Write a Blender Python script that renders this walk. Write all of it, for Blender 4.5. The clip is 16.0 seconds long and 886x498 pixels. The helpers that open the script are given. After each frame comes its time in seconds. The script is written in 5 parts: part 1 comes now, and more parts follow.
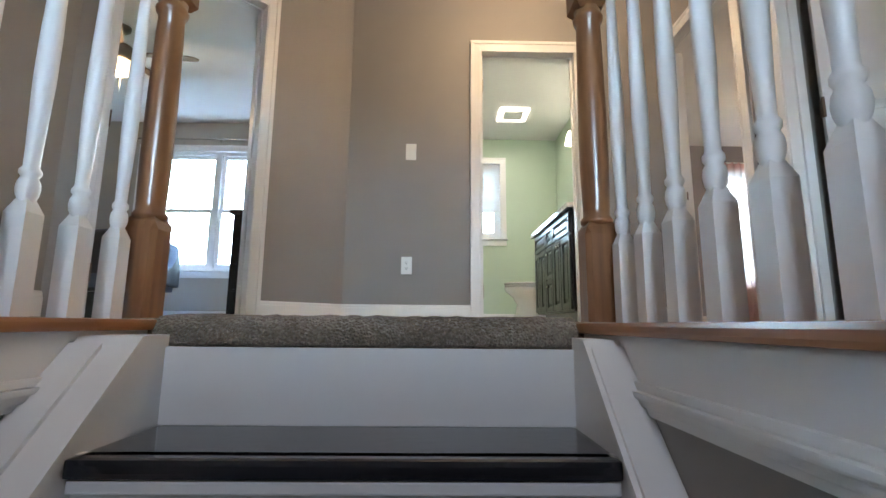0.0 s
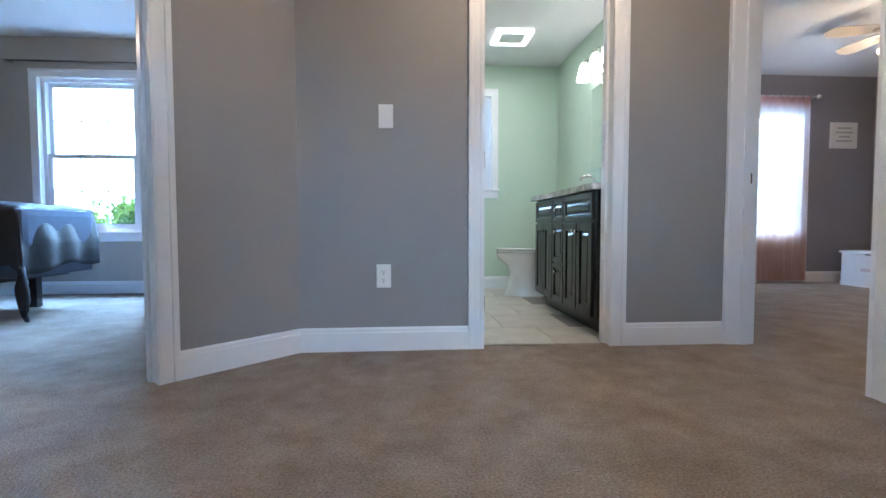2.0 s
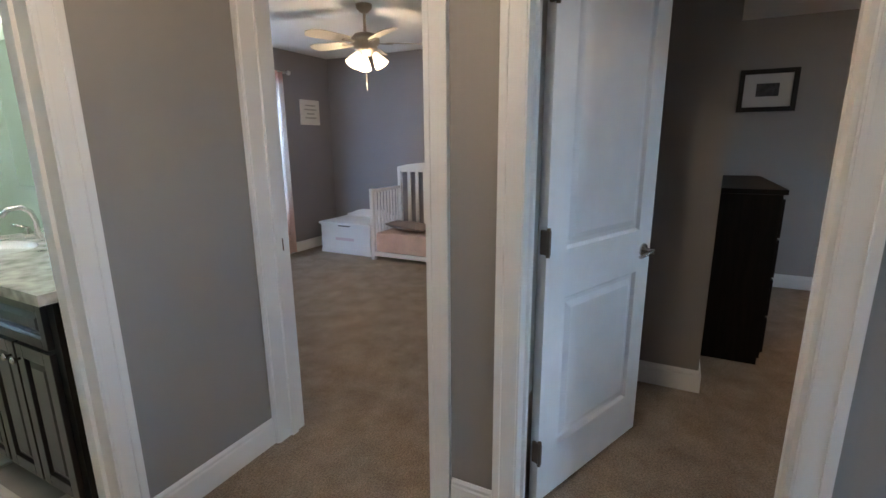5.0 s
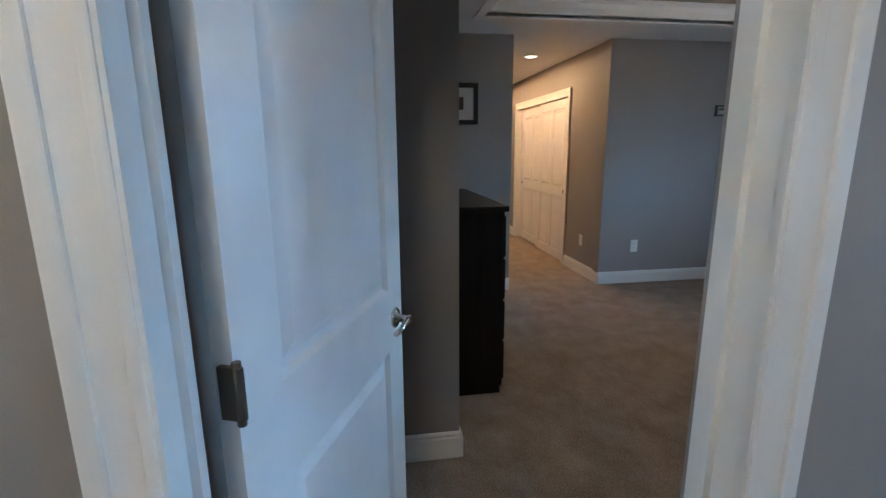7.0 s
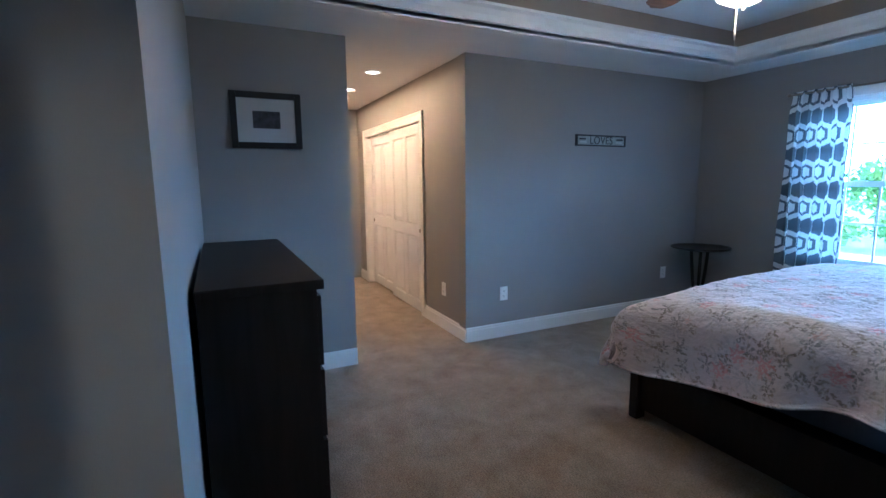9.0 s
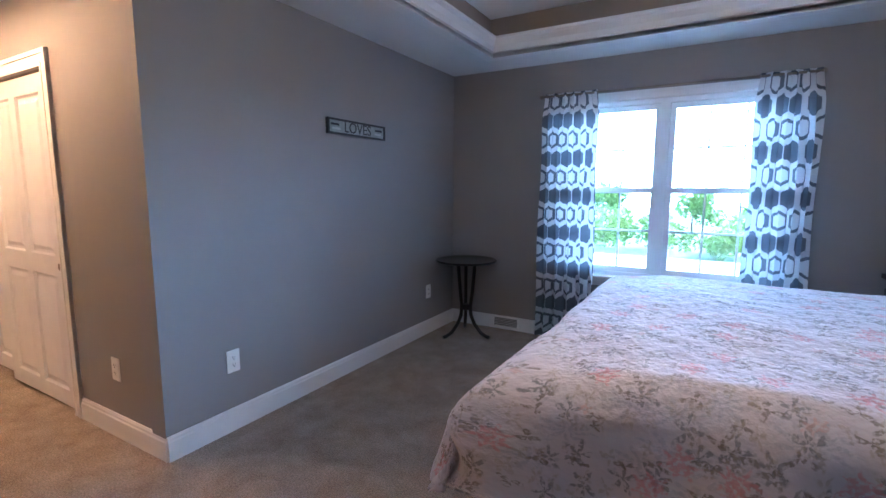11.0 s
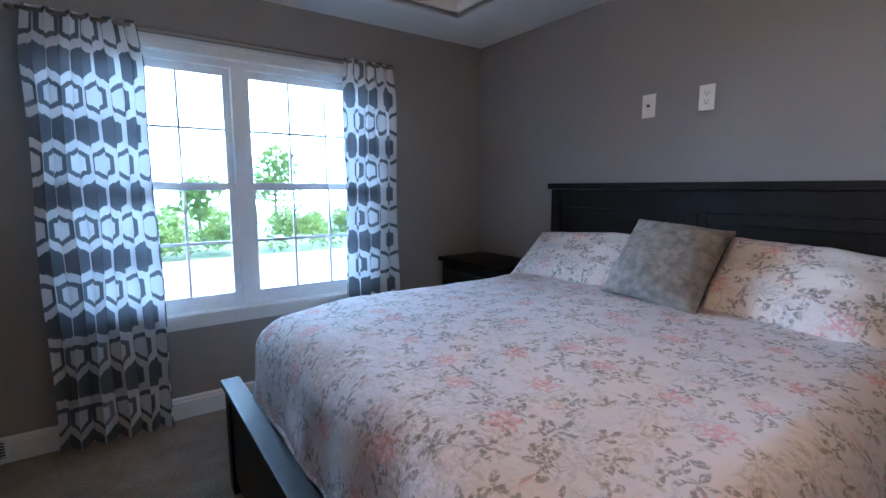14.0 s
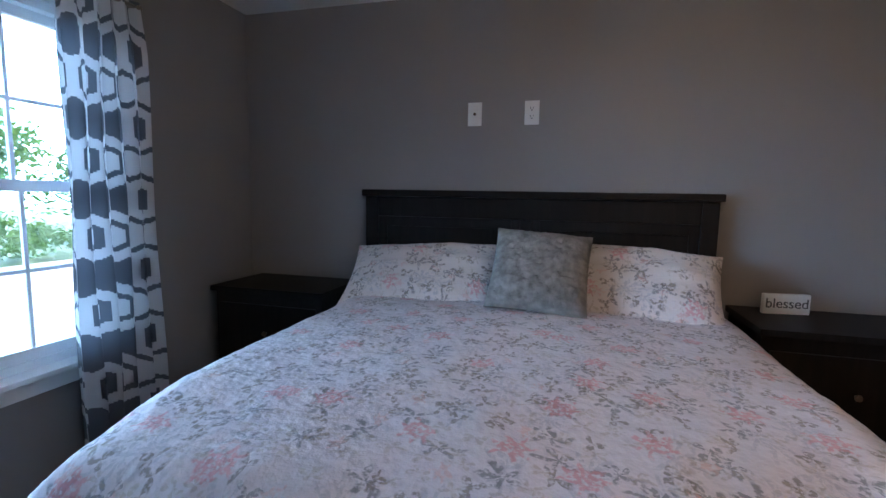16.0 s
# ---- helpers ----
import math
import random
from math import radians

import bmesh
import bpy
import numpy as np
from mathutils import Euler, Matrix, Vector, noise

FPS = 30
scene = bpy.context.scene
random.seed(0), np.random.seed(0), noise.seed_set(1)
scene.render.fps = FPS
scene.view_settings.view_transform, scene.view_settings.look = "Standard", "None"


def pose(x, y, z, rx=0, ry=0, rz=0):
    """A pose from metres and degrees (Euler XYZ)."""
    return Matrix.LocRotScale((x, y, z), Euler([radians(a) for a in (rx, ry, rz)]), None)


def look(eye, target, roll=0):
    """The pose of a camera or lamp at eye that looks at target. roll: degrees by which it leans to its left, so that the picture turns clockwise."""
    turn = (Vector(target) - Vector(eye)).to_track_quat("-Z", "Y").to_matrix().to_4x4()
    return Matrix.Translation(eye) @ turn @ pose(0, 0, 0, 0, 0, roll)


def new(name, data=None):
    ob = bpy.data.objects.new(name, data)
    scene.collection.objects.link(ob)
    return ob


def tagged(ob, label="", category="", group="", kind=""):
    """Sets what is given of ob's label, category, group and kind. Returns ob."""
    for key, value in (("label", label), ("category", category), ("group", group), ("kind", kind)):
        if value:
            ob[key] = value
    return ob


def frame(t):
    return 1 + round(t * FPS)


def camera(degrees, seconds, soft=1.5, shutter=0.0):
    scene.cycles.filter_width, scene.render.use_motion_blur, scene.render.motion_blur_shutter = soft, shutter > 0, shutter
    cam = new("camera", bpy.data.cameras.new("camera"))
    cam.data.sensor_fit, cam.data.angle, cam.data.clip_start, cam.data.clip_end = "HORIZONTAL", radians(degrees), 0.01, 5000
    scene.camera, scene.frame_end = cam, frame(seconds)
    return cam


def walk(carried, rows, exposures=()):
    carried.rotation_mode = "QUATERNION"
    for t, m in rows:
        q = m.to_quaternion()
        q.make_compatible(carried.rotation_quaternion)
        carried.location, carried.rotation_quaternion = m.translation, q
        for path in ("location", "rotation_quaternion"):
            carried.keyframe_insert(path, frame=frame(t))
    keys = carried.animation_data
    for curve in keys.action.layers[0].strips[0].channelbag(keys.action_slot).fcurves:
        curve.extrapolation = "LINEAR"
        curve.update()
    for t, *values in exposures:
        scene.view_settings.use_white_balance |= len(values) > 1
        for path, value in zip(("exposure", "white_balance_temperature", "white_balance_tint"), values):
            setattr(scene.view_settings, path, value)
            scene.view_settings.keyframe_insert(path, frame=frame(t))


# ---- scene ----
cam = camera(87.2, 16.0)
PATH = [
    (0, (0.237, 0.217, -0.009), (0.269, 2.191, 0.312), 0.5),
    (0.5, (0.212, 0.418, 0.144), (0.242, 2.407, 0.353), 0.4),
    (1, (0.2, 0.624, 0.335), (0.242, 2.619, 0.469), 0.4),
    (1.5, (0.154, 0.823, 0.509), (0.222, 2.821, 0.559), 0.2),
    (2, (0.161, 0.995, 0.657), (0.312, 2.987, 0.565), -0.1),
    (2.5, (0.179, 1.175, 0.795), (0.435, 3.149, 0.599), -0.2),
    (3, (0.171, 1.341, 0.945), (0.699, 3.247, 0.65), -0.3),
    (3.5, (0.25, 1.512, 1.08), (1.081, 3.295, 0.719), -0.4),
    (4, (0.306, 1.684, 1.204), (1.467, 3.258, 0.784), -0.3),
    (4.5, (0.39, 1.79, 1.328), (1.89, 3.038, 0.888), -0.3),
    (5, (0.58, 1.896, 1.364), (2.317, 2.779, 0.914), -0.5),
    (5.2, (0.657, 1.937, 1.372), (2.467, 2.656, 0.916), -0.4),
    (7.3, (1.584, 2.075, 1.377), (3.489, 1.621, 0.974), -0.4),
    (7.5, (1.692, 2.078, 1.402), (3.573, 1.523, 1.01), -0.3),
    (8, (1.937, 1.941, 1.394), (3.79, 1.273, 1.051), -0.3),
    (8.2, (2.011, 1.873, 1.39), (3.861, 1.186, 1.064), -0.5),
    (10.3, (3.204, 1.216, 1.344), (4.602, -0.191, 1.08), 0.3),
    (10.5, (3.326, 1.15, 1.343), (4.623, -0.35, 1.082), 0.3),
    (11, (3.557, 0.933, 1.331), (4.552, -0.782, 1.071), 0.2),
    (11.5, (3.796, 0.732, 1.314), (4.454, -1.139, 1.053), 0.3),
    (12, (3.927, 0.595, 1.291), (4.241, -1.365, 1.045), 0.7),
    (12.5, (4.101, 0.419, 1.265), (4.019, -1.565, 1.029), 0.6),
    (13, (4.27, 0.248, 1.288), (3.791, -1.678, 1.042), 0.3),
    (13.5, (4.452, 0.069, 1.284), (3.607, -1.728, 1.048), 0.3),
    (14, (4.568, -0.17, 1.31), (3.423, -1.789, 1.049), -0.0),
    (14.5, (4.727, -0.48, 1.347), (3.28, -1.832, 1.062), 0.1),
    (15, (4.834, -0.801, 1.327), (3.152, -1.851, 1.065), -0.2),
    (15.5, (4.76, -1.049, 1.339), (2.928, -1.807, 1.077), 0.1),
    (16, (4.684, -1.13, 1.303), (2.766, -1.652, 1.08), 1.0),
]
walk(cam, [(t, look(eye, target, roll)) for t, eye, target, roll in PATH],
     [(0.0, 1.75, 7200, 14), (1.5, 1.75, 6000, 13), (2.5, 1.55, 5500, 13), (4.0, 1.4, 5600, 12), (5.2, 1.35, 6200, 11), (7.3, 1.55, 4900, 3), (8.2, 1.7, 4100, -2), (10.3, 2.25, 5000, 17), (12.5, 1.75, 5000, 15), (14.0, 1.6, 5700, 15), (16.0, 1.15, 5700, 15)])

# ---- world, sun, exposure ----
world = bpy.data.worlds.new("sky")
scene.world = world
world.use_nodes = True
wn = world.node_tree
sky = wn.nodes.new("ShaderNodeTexSky")
sky.sky_type = "NISHITA"
sky.sun_disc = False
sky.sun_elevation = radians(50)
sky.sun_rotation = radians(283)
wn.nodes["Background"].inputs[1].default_value = 0.11
wn.links.new(sky.outputs[0], wn.nodes["Background"].inputs[0])
sun = new("sun", bpy.data.lights.new("sun", "SUN"))
sun.data.energy, sun.data.angle, sun.data.color = 5.0, radians(0.5), (1, 0.95, 0.86)
sun.matrix_world = look((-18, 4, 22), (0, 0, 0))


def lamp(kind, name, at, power, color, size=0.1, target=None, size_y=0):
    ob = new(name, bpy.data.lights.new(name, kind))
    ob.data.energy, ob.data.color = power, color
    if kind == "AREA":
        ob.data.size = size
        if size_y:
            ob.data.shape, ob.data.size_y = "RECTANGLE", size_y
        ob.matrix_world = look(at, target)
    else:
        ob.data.shadow_soft_size = size
        ob.location = at
    return ob


WARM, SKYBLUE, PALE = (1, 0.74, 0.48), (0.32, 0.60, 1.0), (1, 0.94, 0.86)
lamp("AREA", "sky_guest", (-2.5, 6.9, 2.9), 680, SKYBLUE, 2.4, (-2.5, 5.0, 0.9), 1.4)
lamp("AREA", "sky_bath", (0.8, 6.7, 2.4), 20, SKYBLUE, 1.0, (0.8, 5.5, 1.2), 1.0)
# cool fill lamp added out of view, in an invented opening behind the stair
lamp("AREA", "stairwell_fill", (0.2, -1.66, 1.22), 6.0, (0.66, 0.78, 1.0), 0.6, (0.2, 3, 0.4), 0.7)
lamp("AREA", "sky_kids", (4.4, 7.1, 2.6), 113, (0.8, 0.88, 1), 1.6, (4.4, 5.6, 1.2), 1.2)

# ---- materials ----
def nodes_of(name):
    m = bpy.data.materials.new(name)
    m.use_nodes = True
    return m, m.node_tree, m.node_tree.nodes["Principled BSDF"]


def plain(name, color, rough=0.5, metal=0.0, var=0.08, scale=6.0, bump=0.0, bscale=120.0, random_piece=0.0, coat=0.0):
    """A surface with soft large stains and fine grain relief."""
    m, nt, b = nodes_of(name)
    tc = nt.nodes.new("ShaderNodeTexCoord")
    n1 = nt.nodes.new("ShaderNodeTexNoise")
    n1.inputs["Scale"].default_value, n1.inputs["Detail"].default_value = scale, 5
    nt.links.new(tc.outputs["Object"], n1.inputs["Vector"])
    r = nt.nodes.new("ShaderNodeValToRGB")
    r.color_ramp.elements[0].position, r.color_ramp.elements[1].position = 0.3, 0.7
    r.color_ramp.elements[0].color = (*[c * (1 - var) for c in color], 1)
    r.color_ramp.elements[1].color = (*[min(1, c * (1 + var)) for c in color], 1)
    nt.links.new(n1.outputs["Fac"], r.inputs["Fac"])
    out = r.outputs["Color"]
    if random_piece:
        info = nt.nodes.new("ShaderNodeObjectInfo")
        hs = nt.nodes.new("ShaderNodeHueSaturation")
        mr = nt.nodes.new("ShaderNodeMapRange")
        mr.inputs["To Min"].default_value, mr.inputs["To Max"].default_value = 1 - random_piece, 1 + random_piece
        nt.links.new(info.outputs["Random"], mr.inputs["Value"])
        nt.links.new(mr.outputs[0], hs.inputs["Value"])
        nt.links.new(out, hs.inputs["Color"])
        out = hs.outputs["Color"]
    nt.links.new(out, b.inputs["Base Color"])
    b.inputs["Roughness"].default_value, b.inputs["Metallic"].default_value = rough, metal
    b.inputs["Coat Weight"].default_value = coat
    if bump:
        n2 = nt.nodes.new("ShaderNodeTexNoise")
        n2.inputs["Scale"].default_value, n2.inputs["Detail"].default_value = bscale, 3
        nt.links.new(tc.outputs["Object"], n2.inputs["Vector"])
        bp = nt.nodes.new("ShaderNodeBump")
        bp.inputs["Strength"].default_value, bp.inputs["Distance"].default_value = bump, 0.004
        nt.links.new(n2.outputs["Fac"], bp.inputs["Height"])
        nt.links.new(bp.outputs["Normal"], b.inputs["Normal"])
    return m


def carpet_material(name, dark, light, pile=1.0):
    m, nt, b = nodes_of(name)
    tc = nt.nodes.new("ShaderNodeTexCoord")
    big = nt.nodes.new("ShaderNodeTexNoise")
    big.inputs["Scale"].default_value, big.inputs["Detail"].default_value, big.inputs["Roughness"].default_value = 5.2, 8, 0.68
    big.inputs["Distortion"].default_value = 0.15
    fine = nt.nodes.new("ShaderNodeTexNoise")
    fine.inputs["Scale"].default_value, fine.inputs["Detail"].default_value = 125, 4
    tuft = nt.nodes.new("ShaderNodeTexVoronoi")
    tuft.inputs["Scale"].default_value = 190
    for n in (big, fine, tuft):
        nt.links.new(tc.outputs["Object"], n.inputs["Vector"])
    ramp = nt.nodes.new("ShaderNodeValToRGB")
    ramp.color_ramp.elements[0].position, ramp.color_ramp.elements[1].position = 0.33, 0.66
    ramp.color_ramp.elements[0].color, ramp.color_ramp.elements[1].color = (*dark, 1), (*light, 1)
    nt.links.new(big.outputs["Fac"], ramp.inputs["Fac"])
    sp = nt.nodes.new("ShaderNodeValToRGB")
    sp.color_ramp.elements[0].position, sp.color_ramp.elements[1].position = 0.35, 0.65
    sp.color_ramp.elements[0].color, sp.color_ramp.elements[1].color = (0.5, 0.47, 0.44, 1), (1.0, 1.0, 1.0, 1)
    nt.links.new(fine.outputs["Fac"], sp.inputs["Fac"])
    mx = nt.nodes.new("ShaderNodeMixRGB")
    mx.blend_type = "MULTIPLY"
    mx.inputs[0].default_value = 0.8
    nt.links.new(ramp.outputs[0], mx.inputs[1])
    nt.links.new(sp.outputs[0], mx.inputs[2])
    nt.links.new(mx.outputs[0], b.inputs["Base Color"])
    b.inputs["Roughness"].default_value = 1.0
    b.inputs["Specular IOR Level"].default_value = 0.1
    b.inputs["Sheen Weight"].default_value = 0.15
    add = nt.nodes.new("ShaderNodeMath")
    nt.links.new(fine.outputs["Fac"], add.inputs[0])
    nt.links.new(tuft.outputs["Distance"], add.inputs[1])
    bp = nt.nodes.new("ShaderNodeBump")
    bp.inputs["Strength"].default_value, bp.inputs["Distance"].default_value = 0.9, 0.006 * pile
    nt.links.new(add.outputs[0], bp.inputs["Height"])
    nt.links.new(bp.outputs["Normal"], b.inputs["Normal"])
    return m


def wood_material(name, dark, light, rough=0.35, scale=1.0, axis=2, coat=0.3, spec=0.5):
    m, nt, b = nodes_of(name)
    tc = nt.nodes.new("ShaderNodeTexCoord")
    mp = nt.nodes.new("ShaderNodeMapping")
    s = [14 * scale] * 3
    s[axis] = 1.1 * scale
    mp.inputs["Scale"].default_value = s
    nt.links.new(tc.outputs["Object"], mp.inputs["Vector"])
    n = nt.nodes.new("ShaderNodeTexNoise")
    n.inputs["Scale"].default_value, n.inputs["Detail"].default_value, n.inputs["Distortion"].default_value = 2.5, 8, 0.6
    nt.links.new(mp.outputs[0], n.inputs["Vector"])
    r = nt.nodes.new("ShaderNodeValToRGB")
    r.color_ramp.elements[0].position, r.color_ramp.elements[1].position = 0.32, 0.68
    r.color_ramp.elements[0].color, r.color_ramp.elements[1].color = (*dark, 1), (*light, 1)
    nt.links.new(n.outputs["Fac"], r.inputs["Fac"])
    nt.links.new(r.outputs[0], b.inputs["Base Color"])
    b.inputs["Roughness"].default_value, b.inputs["Coat Weight"].default_value = rough, coat
    b.inputs["Coat Roughness"].default_value = 0.2
    b.inputs["Specular IOR Level"].default_value = spec
    bp = nt.nodes.new("ShaderNodeBump")
    bp.inputs["Strength"].default_value, bp.inputs["Distance"].default_value = 0.15, 0.002
    nt.links.new(n.outputs["Fac"], bp.inputs["Height"])
    nt.links.new(bp.outputs["Normal"], b.inputs["Normal"])
    return m


def glow(name, color, strength):
    m, nt, b = nodes_of(name)
    b.inputs["Base Color"].default_value = (0.9, 0.88, 0.82, 1)
    b.inputs["Emission Color"].default_value = (*color, 1)
    b.inputs["Emission Strength"].default_value = strength
    b.inputs["Roughness"].default_value = 0.3
    return m


def glass_material():
    m = bpy.data.materials.new("glass")
    m.use_nodes = True
    nt = m.node_tree
    nt.nodes.clear()
    out = nt.nodes.new("ShaderNodeOutputMaterial")
    t, g, mix, fr = (nt.nodes.new("ShaderNode" + n) for n in ("BsdfTransparent", "BsdfGlossy", "MixShader", "Fresnel"))
    g.inputs["Roughness"].default_value = 0.02
    nt.links.new(fr.outputs[0], mix.inputs[0])
    nt.links.new(t.outputs[0], mix.inputs[1])
    nt.links.new(g.outputs[0], mix.inputs[2])
    nt.links.new(mix.outputs[0], out.inputs[0])
    return m


def floral_material(name, base, quilted=True):
    """Cotton print: rose blooms, leaf sprigs and scattered small marks on cream, with a stitched relief."""
    m, nt, b = nodes_of(name)
    L = nt.links.new
    tc = nt.nodes.new("ShaderNodeTexCoord")
    place = tc.outputs["UV" if quilted else "Object"]
    warp = nt.nodes.new("ShaderNodeTexNoise")
    warp.inputs["Scale"].default_value, warp.inputs["Detail"].default_value = 16, 3
    L(place, warp.inputs["Vector"])
    mixv = nt.nodes.new("ShaderNodeMixRGB")
    mixv.inputs[0].default_value = 0.05
    L(place, mixv.inputs[1])
    L(warp.outputs["Color"], mixv.inputs[2])
    color = None

    def cells(vec, scale, stretch, turn, shift):
        mp = nt.nodes.new("ShaderNodeMapping")
        mp.inputs["Scale"].default_value = stretch
        mp.inputs["Rotation"].default_value = (0, 0, turn)
        mp.inputs["Location"].default_value = (shift, shift * 0.31, shift * 0.17)
        L(vec, mp.inputs["Vector"])
        v = nt.nodes.new("ShaderNodeTexVoronoi")
        v.voronoi_dimensions = "2D"
        v.inputs["Scale"].default_value = scale
        L(mp.outputs[0], v.inputs["Vector"])
        return v

    def below(value, lo, hi):
        mr = nt.nodes.new("ShaderNodeMapRange")
        mr.inputs["From Min"].default_value, mr.inputs["From Max"].default_value = hi, lo
        L(value, mr.inputs["Value"])
        return mr.outputs[0]

    def times(a, c):
        mu = nt.nodes.new("ShaderNodeMath")
        mu.operation = "MULTIPLY"
        L(a, mu.inputs[0])
        L(c, mu.inputs[1])
        return mu.outputs[0]

    def calc(op, a, c):
        mu = nt.nodes.new("ShaderNodeMath")
        mu.operation = op
        for slot, val in ((0, a), (1, c)):
            if isinstance(val, (int, float)):
                mu.inputs[slot].default_value = val
            else:
                L(val, mu.inputs[slot])
        return mu.outputs[0]

    def layer(under, scale, radius, keep, petals, paint, shift, turn=0.0, strength=1.0, core=0.0, stretch=(1, 1, 1)):
        """Sprigs of some leaves round a stem (or a rose, with a full core) on some of the cells."""
        v = cells(mixv.outputs[0], scale, stretch, turn, shift)
        sep = nt.nodes.new("ShaderNodeSeparateColor")
        L(v.outputs["Color"], sep.inputs[0])
        away = nt.nodes.new("ShaderNodeVectorMath")
        away.operation = "SUBTRACT"
        L(v.inputs["Vector"].links[0].from_socket, away.inputs[0])
        L(v.outputs["Position"], away.inputs[1])
        xyz = nt.nodes.new("ShaderNodeSeparateXYZ")
        L(away.outputs[0], xyz.inputs[0])
        ang = calc("ARCTAN2", xyz.outputs[1], xyz.outputs[0])
        wave = calc("ABSOLUTE", calc("COSINE", calc("ADD", calc("MULTIPLY", ang, petals / 2), calc("MULTIPLY", sep.outputs[1], 6.28)), 0), 0)
        reach = calc("MULTIPLY", calc("MAXIMUM", calc("SUBTRACT", wave, 0.30), core), radius * 1.4)
        inside = below(calc("DIVIDE", v.outputs["Distance"], calc("MAXIMUM", reach, 0.001)), 0.80, 1.0)
        grain = nt.nodes.new("ShaderNodeTexNoise")
        grain.inputs["Scale"].default_value, grain.inputs["Detail"].default_value = 85, 2
        L(place, grain.inputs["Vector"])
        worn = below(grain.outputs["Fac"], 0.46, 0.62)
        mask = calc("MULTIPLY", times(times(inside, worn), below(sep.outputs[0], keep, keep + 0.01)), strength)
        mix = nt.nodes.new("ShaderNodeMixRGB")
        L(mask, mix.inputs[0])
        if under is None:
            mix.inputs[1].default_value = (*base, 1)
        else:
            L(under, mix.inputs[1])
        mix.inputs[2].default_value = (*paint, 1)
        return mix.outputs[0]

    color = layer(color, 5.2, 0.52, 0.7, 9, (0.40, 0.39, 0.43), 3.1, 0.5, 0.5, 0.10, (1, 1.9, 1))
    color = layer(color, 9.0, 0.46, 0.6, 5, (0.19, 0.185, 0.19), 7.7, 1.2, 0.75, 0.05, (1.2, 1, 1))
    color = layer(color, 12.5, 0.48, 0.55, 3, (0.22, 0.18, 0.15), 5.3, 2.1, 0.78, 0.0, (1, 1.4, 1))
    color = layer(color, 14.0, 0.46, 0.6, 4, (0.40, 0.33, 0.25), 4.4, 1.7, 0.45, 0.0, (1.5, 1, 1))
    color = layer(color, 5.0, 0.26, 0.5, 7, (0.66, 0.28, 0.29), 1.9, 0.2, 0.7, 0.45)
    color = layer(color, 8.0, 0.24, 0.25, 6, (0.68, 0.42, 0.38), 9.2, 0.9, 0.55, 0.4, (1, 1.5, 1))
    L(color, b.inputs["Base Color"])
    b.inputs["Roughness"].default_value = 0.92
    b.inputs["Sheen Weight"].default_value = 0.15
    v = nt.nodes.new("ShaderNodeTexVoronoi")
    v.inputs["Scale"].default_value = 34 if quilted else 12
    v.feature = "SMOOTH_F1"
    L(place, v.inputs["Vector"])
    n = nt.nodes.new("ShaderNodeTexNoise")
    n.inputs["Scale"].default_value = 55
    L(place, n.inputs["Vector"])
    add = nt.nodes.new("ShaderNodeMath")
    L(v.outputs["Distance"], add.inputs[0])
    L(n.outputs["Fac"], add.inputs[1])
    bp = nt.nodes.new("ShaderNodeBump")
    bp.inputs["Strength"].default_value, bp.inputs["Distance"].default_value = 0.4 if quilted else 0.2, 0.010
    L(add.outputs[0], bp.inputs["Height"])
    L(bp.outputs["Normal"], b.inputs["Normal"])
    return m


def mixed_cloth(name, front, rough=0.9, through_light=0.35, ramp_z=None):
    """Thin curtain cloth that lets some light through; ramp_z: colour stops along the height."""
    m, nt, b = nodes_of(name)
    L = nt.links.new
    out = nt.nodes["Material Output"]
    tr = nt.nodes.new("ShaderNodeBsdfTranslucent")
    mix = nt.nodes.new("ShaderNodeMixShader")
    mix.inputs[0].default_value = through_light
    b.inputs["Base Color"].default_value = tr.inputs[0].default_value = (*front, 1)
    b.inputs["Roughness"].default_value = rough
    if ramp_z:
        tc, sep, r = (nt.nodes.new("ShaderNode" + n) for n in ("TexCoord", "SeparateXYZ", "ValToRGB"))
        L(tc.outputs["Generated"], sep.inputs[0])
        L(sep.outputs[2], r.inputs[0])
        els = r.color_ramp.elements
        els[0].position, els[0].color = ramp_z[0][0], (*ramp_z[0][1], 1)
        els[1].position, els[1].color = ramp_z[-1][0], (*ramp_z[-1][1], 1)
        for p, c in ramp_z[1:-1]:
            els.new(p).color = (*c, 1)
        L(r.outputs[0], b.inputs["Base Color"])
        L(r.outputs[0], tr.inputs[0])
    L(b.outputs[0], mix.inputs[1])
    L(tr.outputs[0], mix.inputs[2])
    L(mix.outputs[0], out.inputs[0])
    return m


GREY = plain("grey_paint", (0.285, 0.270, 0.255), 0.55, var=0.03, scale=2.0, bump=0.12, bscale=260)
GREEN = plain("green_paint", (0.50, 0.62, 0.50), 0.5, var=0.03, scale=2.0, bump=0.12, bscale=260)
KIDGREY = plain("kids_grey_paint", (0.27, 0.265, 0.29), 0.55, var=0.03, scale=2.0, bump=0.12, bscale=260)
OLIVE = plain("guest_taupe_paint", (0.40, 0.37, 0.32), 0.55, var=0.03, scale=2.0, bump=0.12, bscale=260)
CEIL = plain("ceiling_white", (0.78, 0.78, 0.77), 0.75, var=0.02, scale=3, bump=0.15, bscale=180)
TRAYBAND = plain("tray_band_paint", (0.30, 0.25, 0.20), 0.55, var=0.04, scale=3, bump=0.1, bscale=200)
WHITE = plain("white_trim", (0.80, 0.80, 0.79), 0.32, var=0.012, scale=4, bump=0.05, bscale=60)
DOORWHITE = plain("white_door_paint", (0.78, 0.79, 0.80), 0.36, var=0.03, scale=8, bump=0.06, bscale=90)
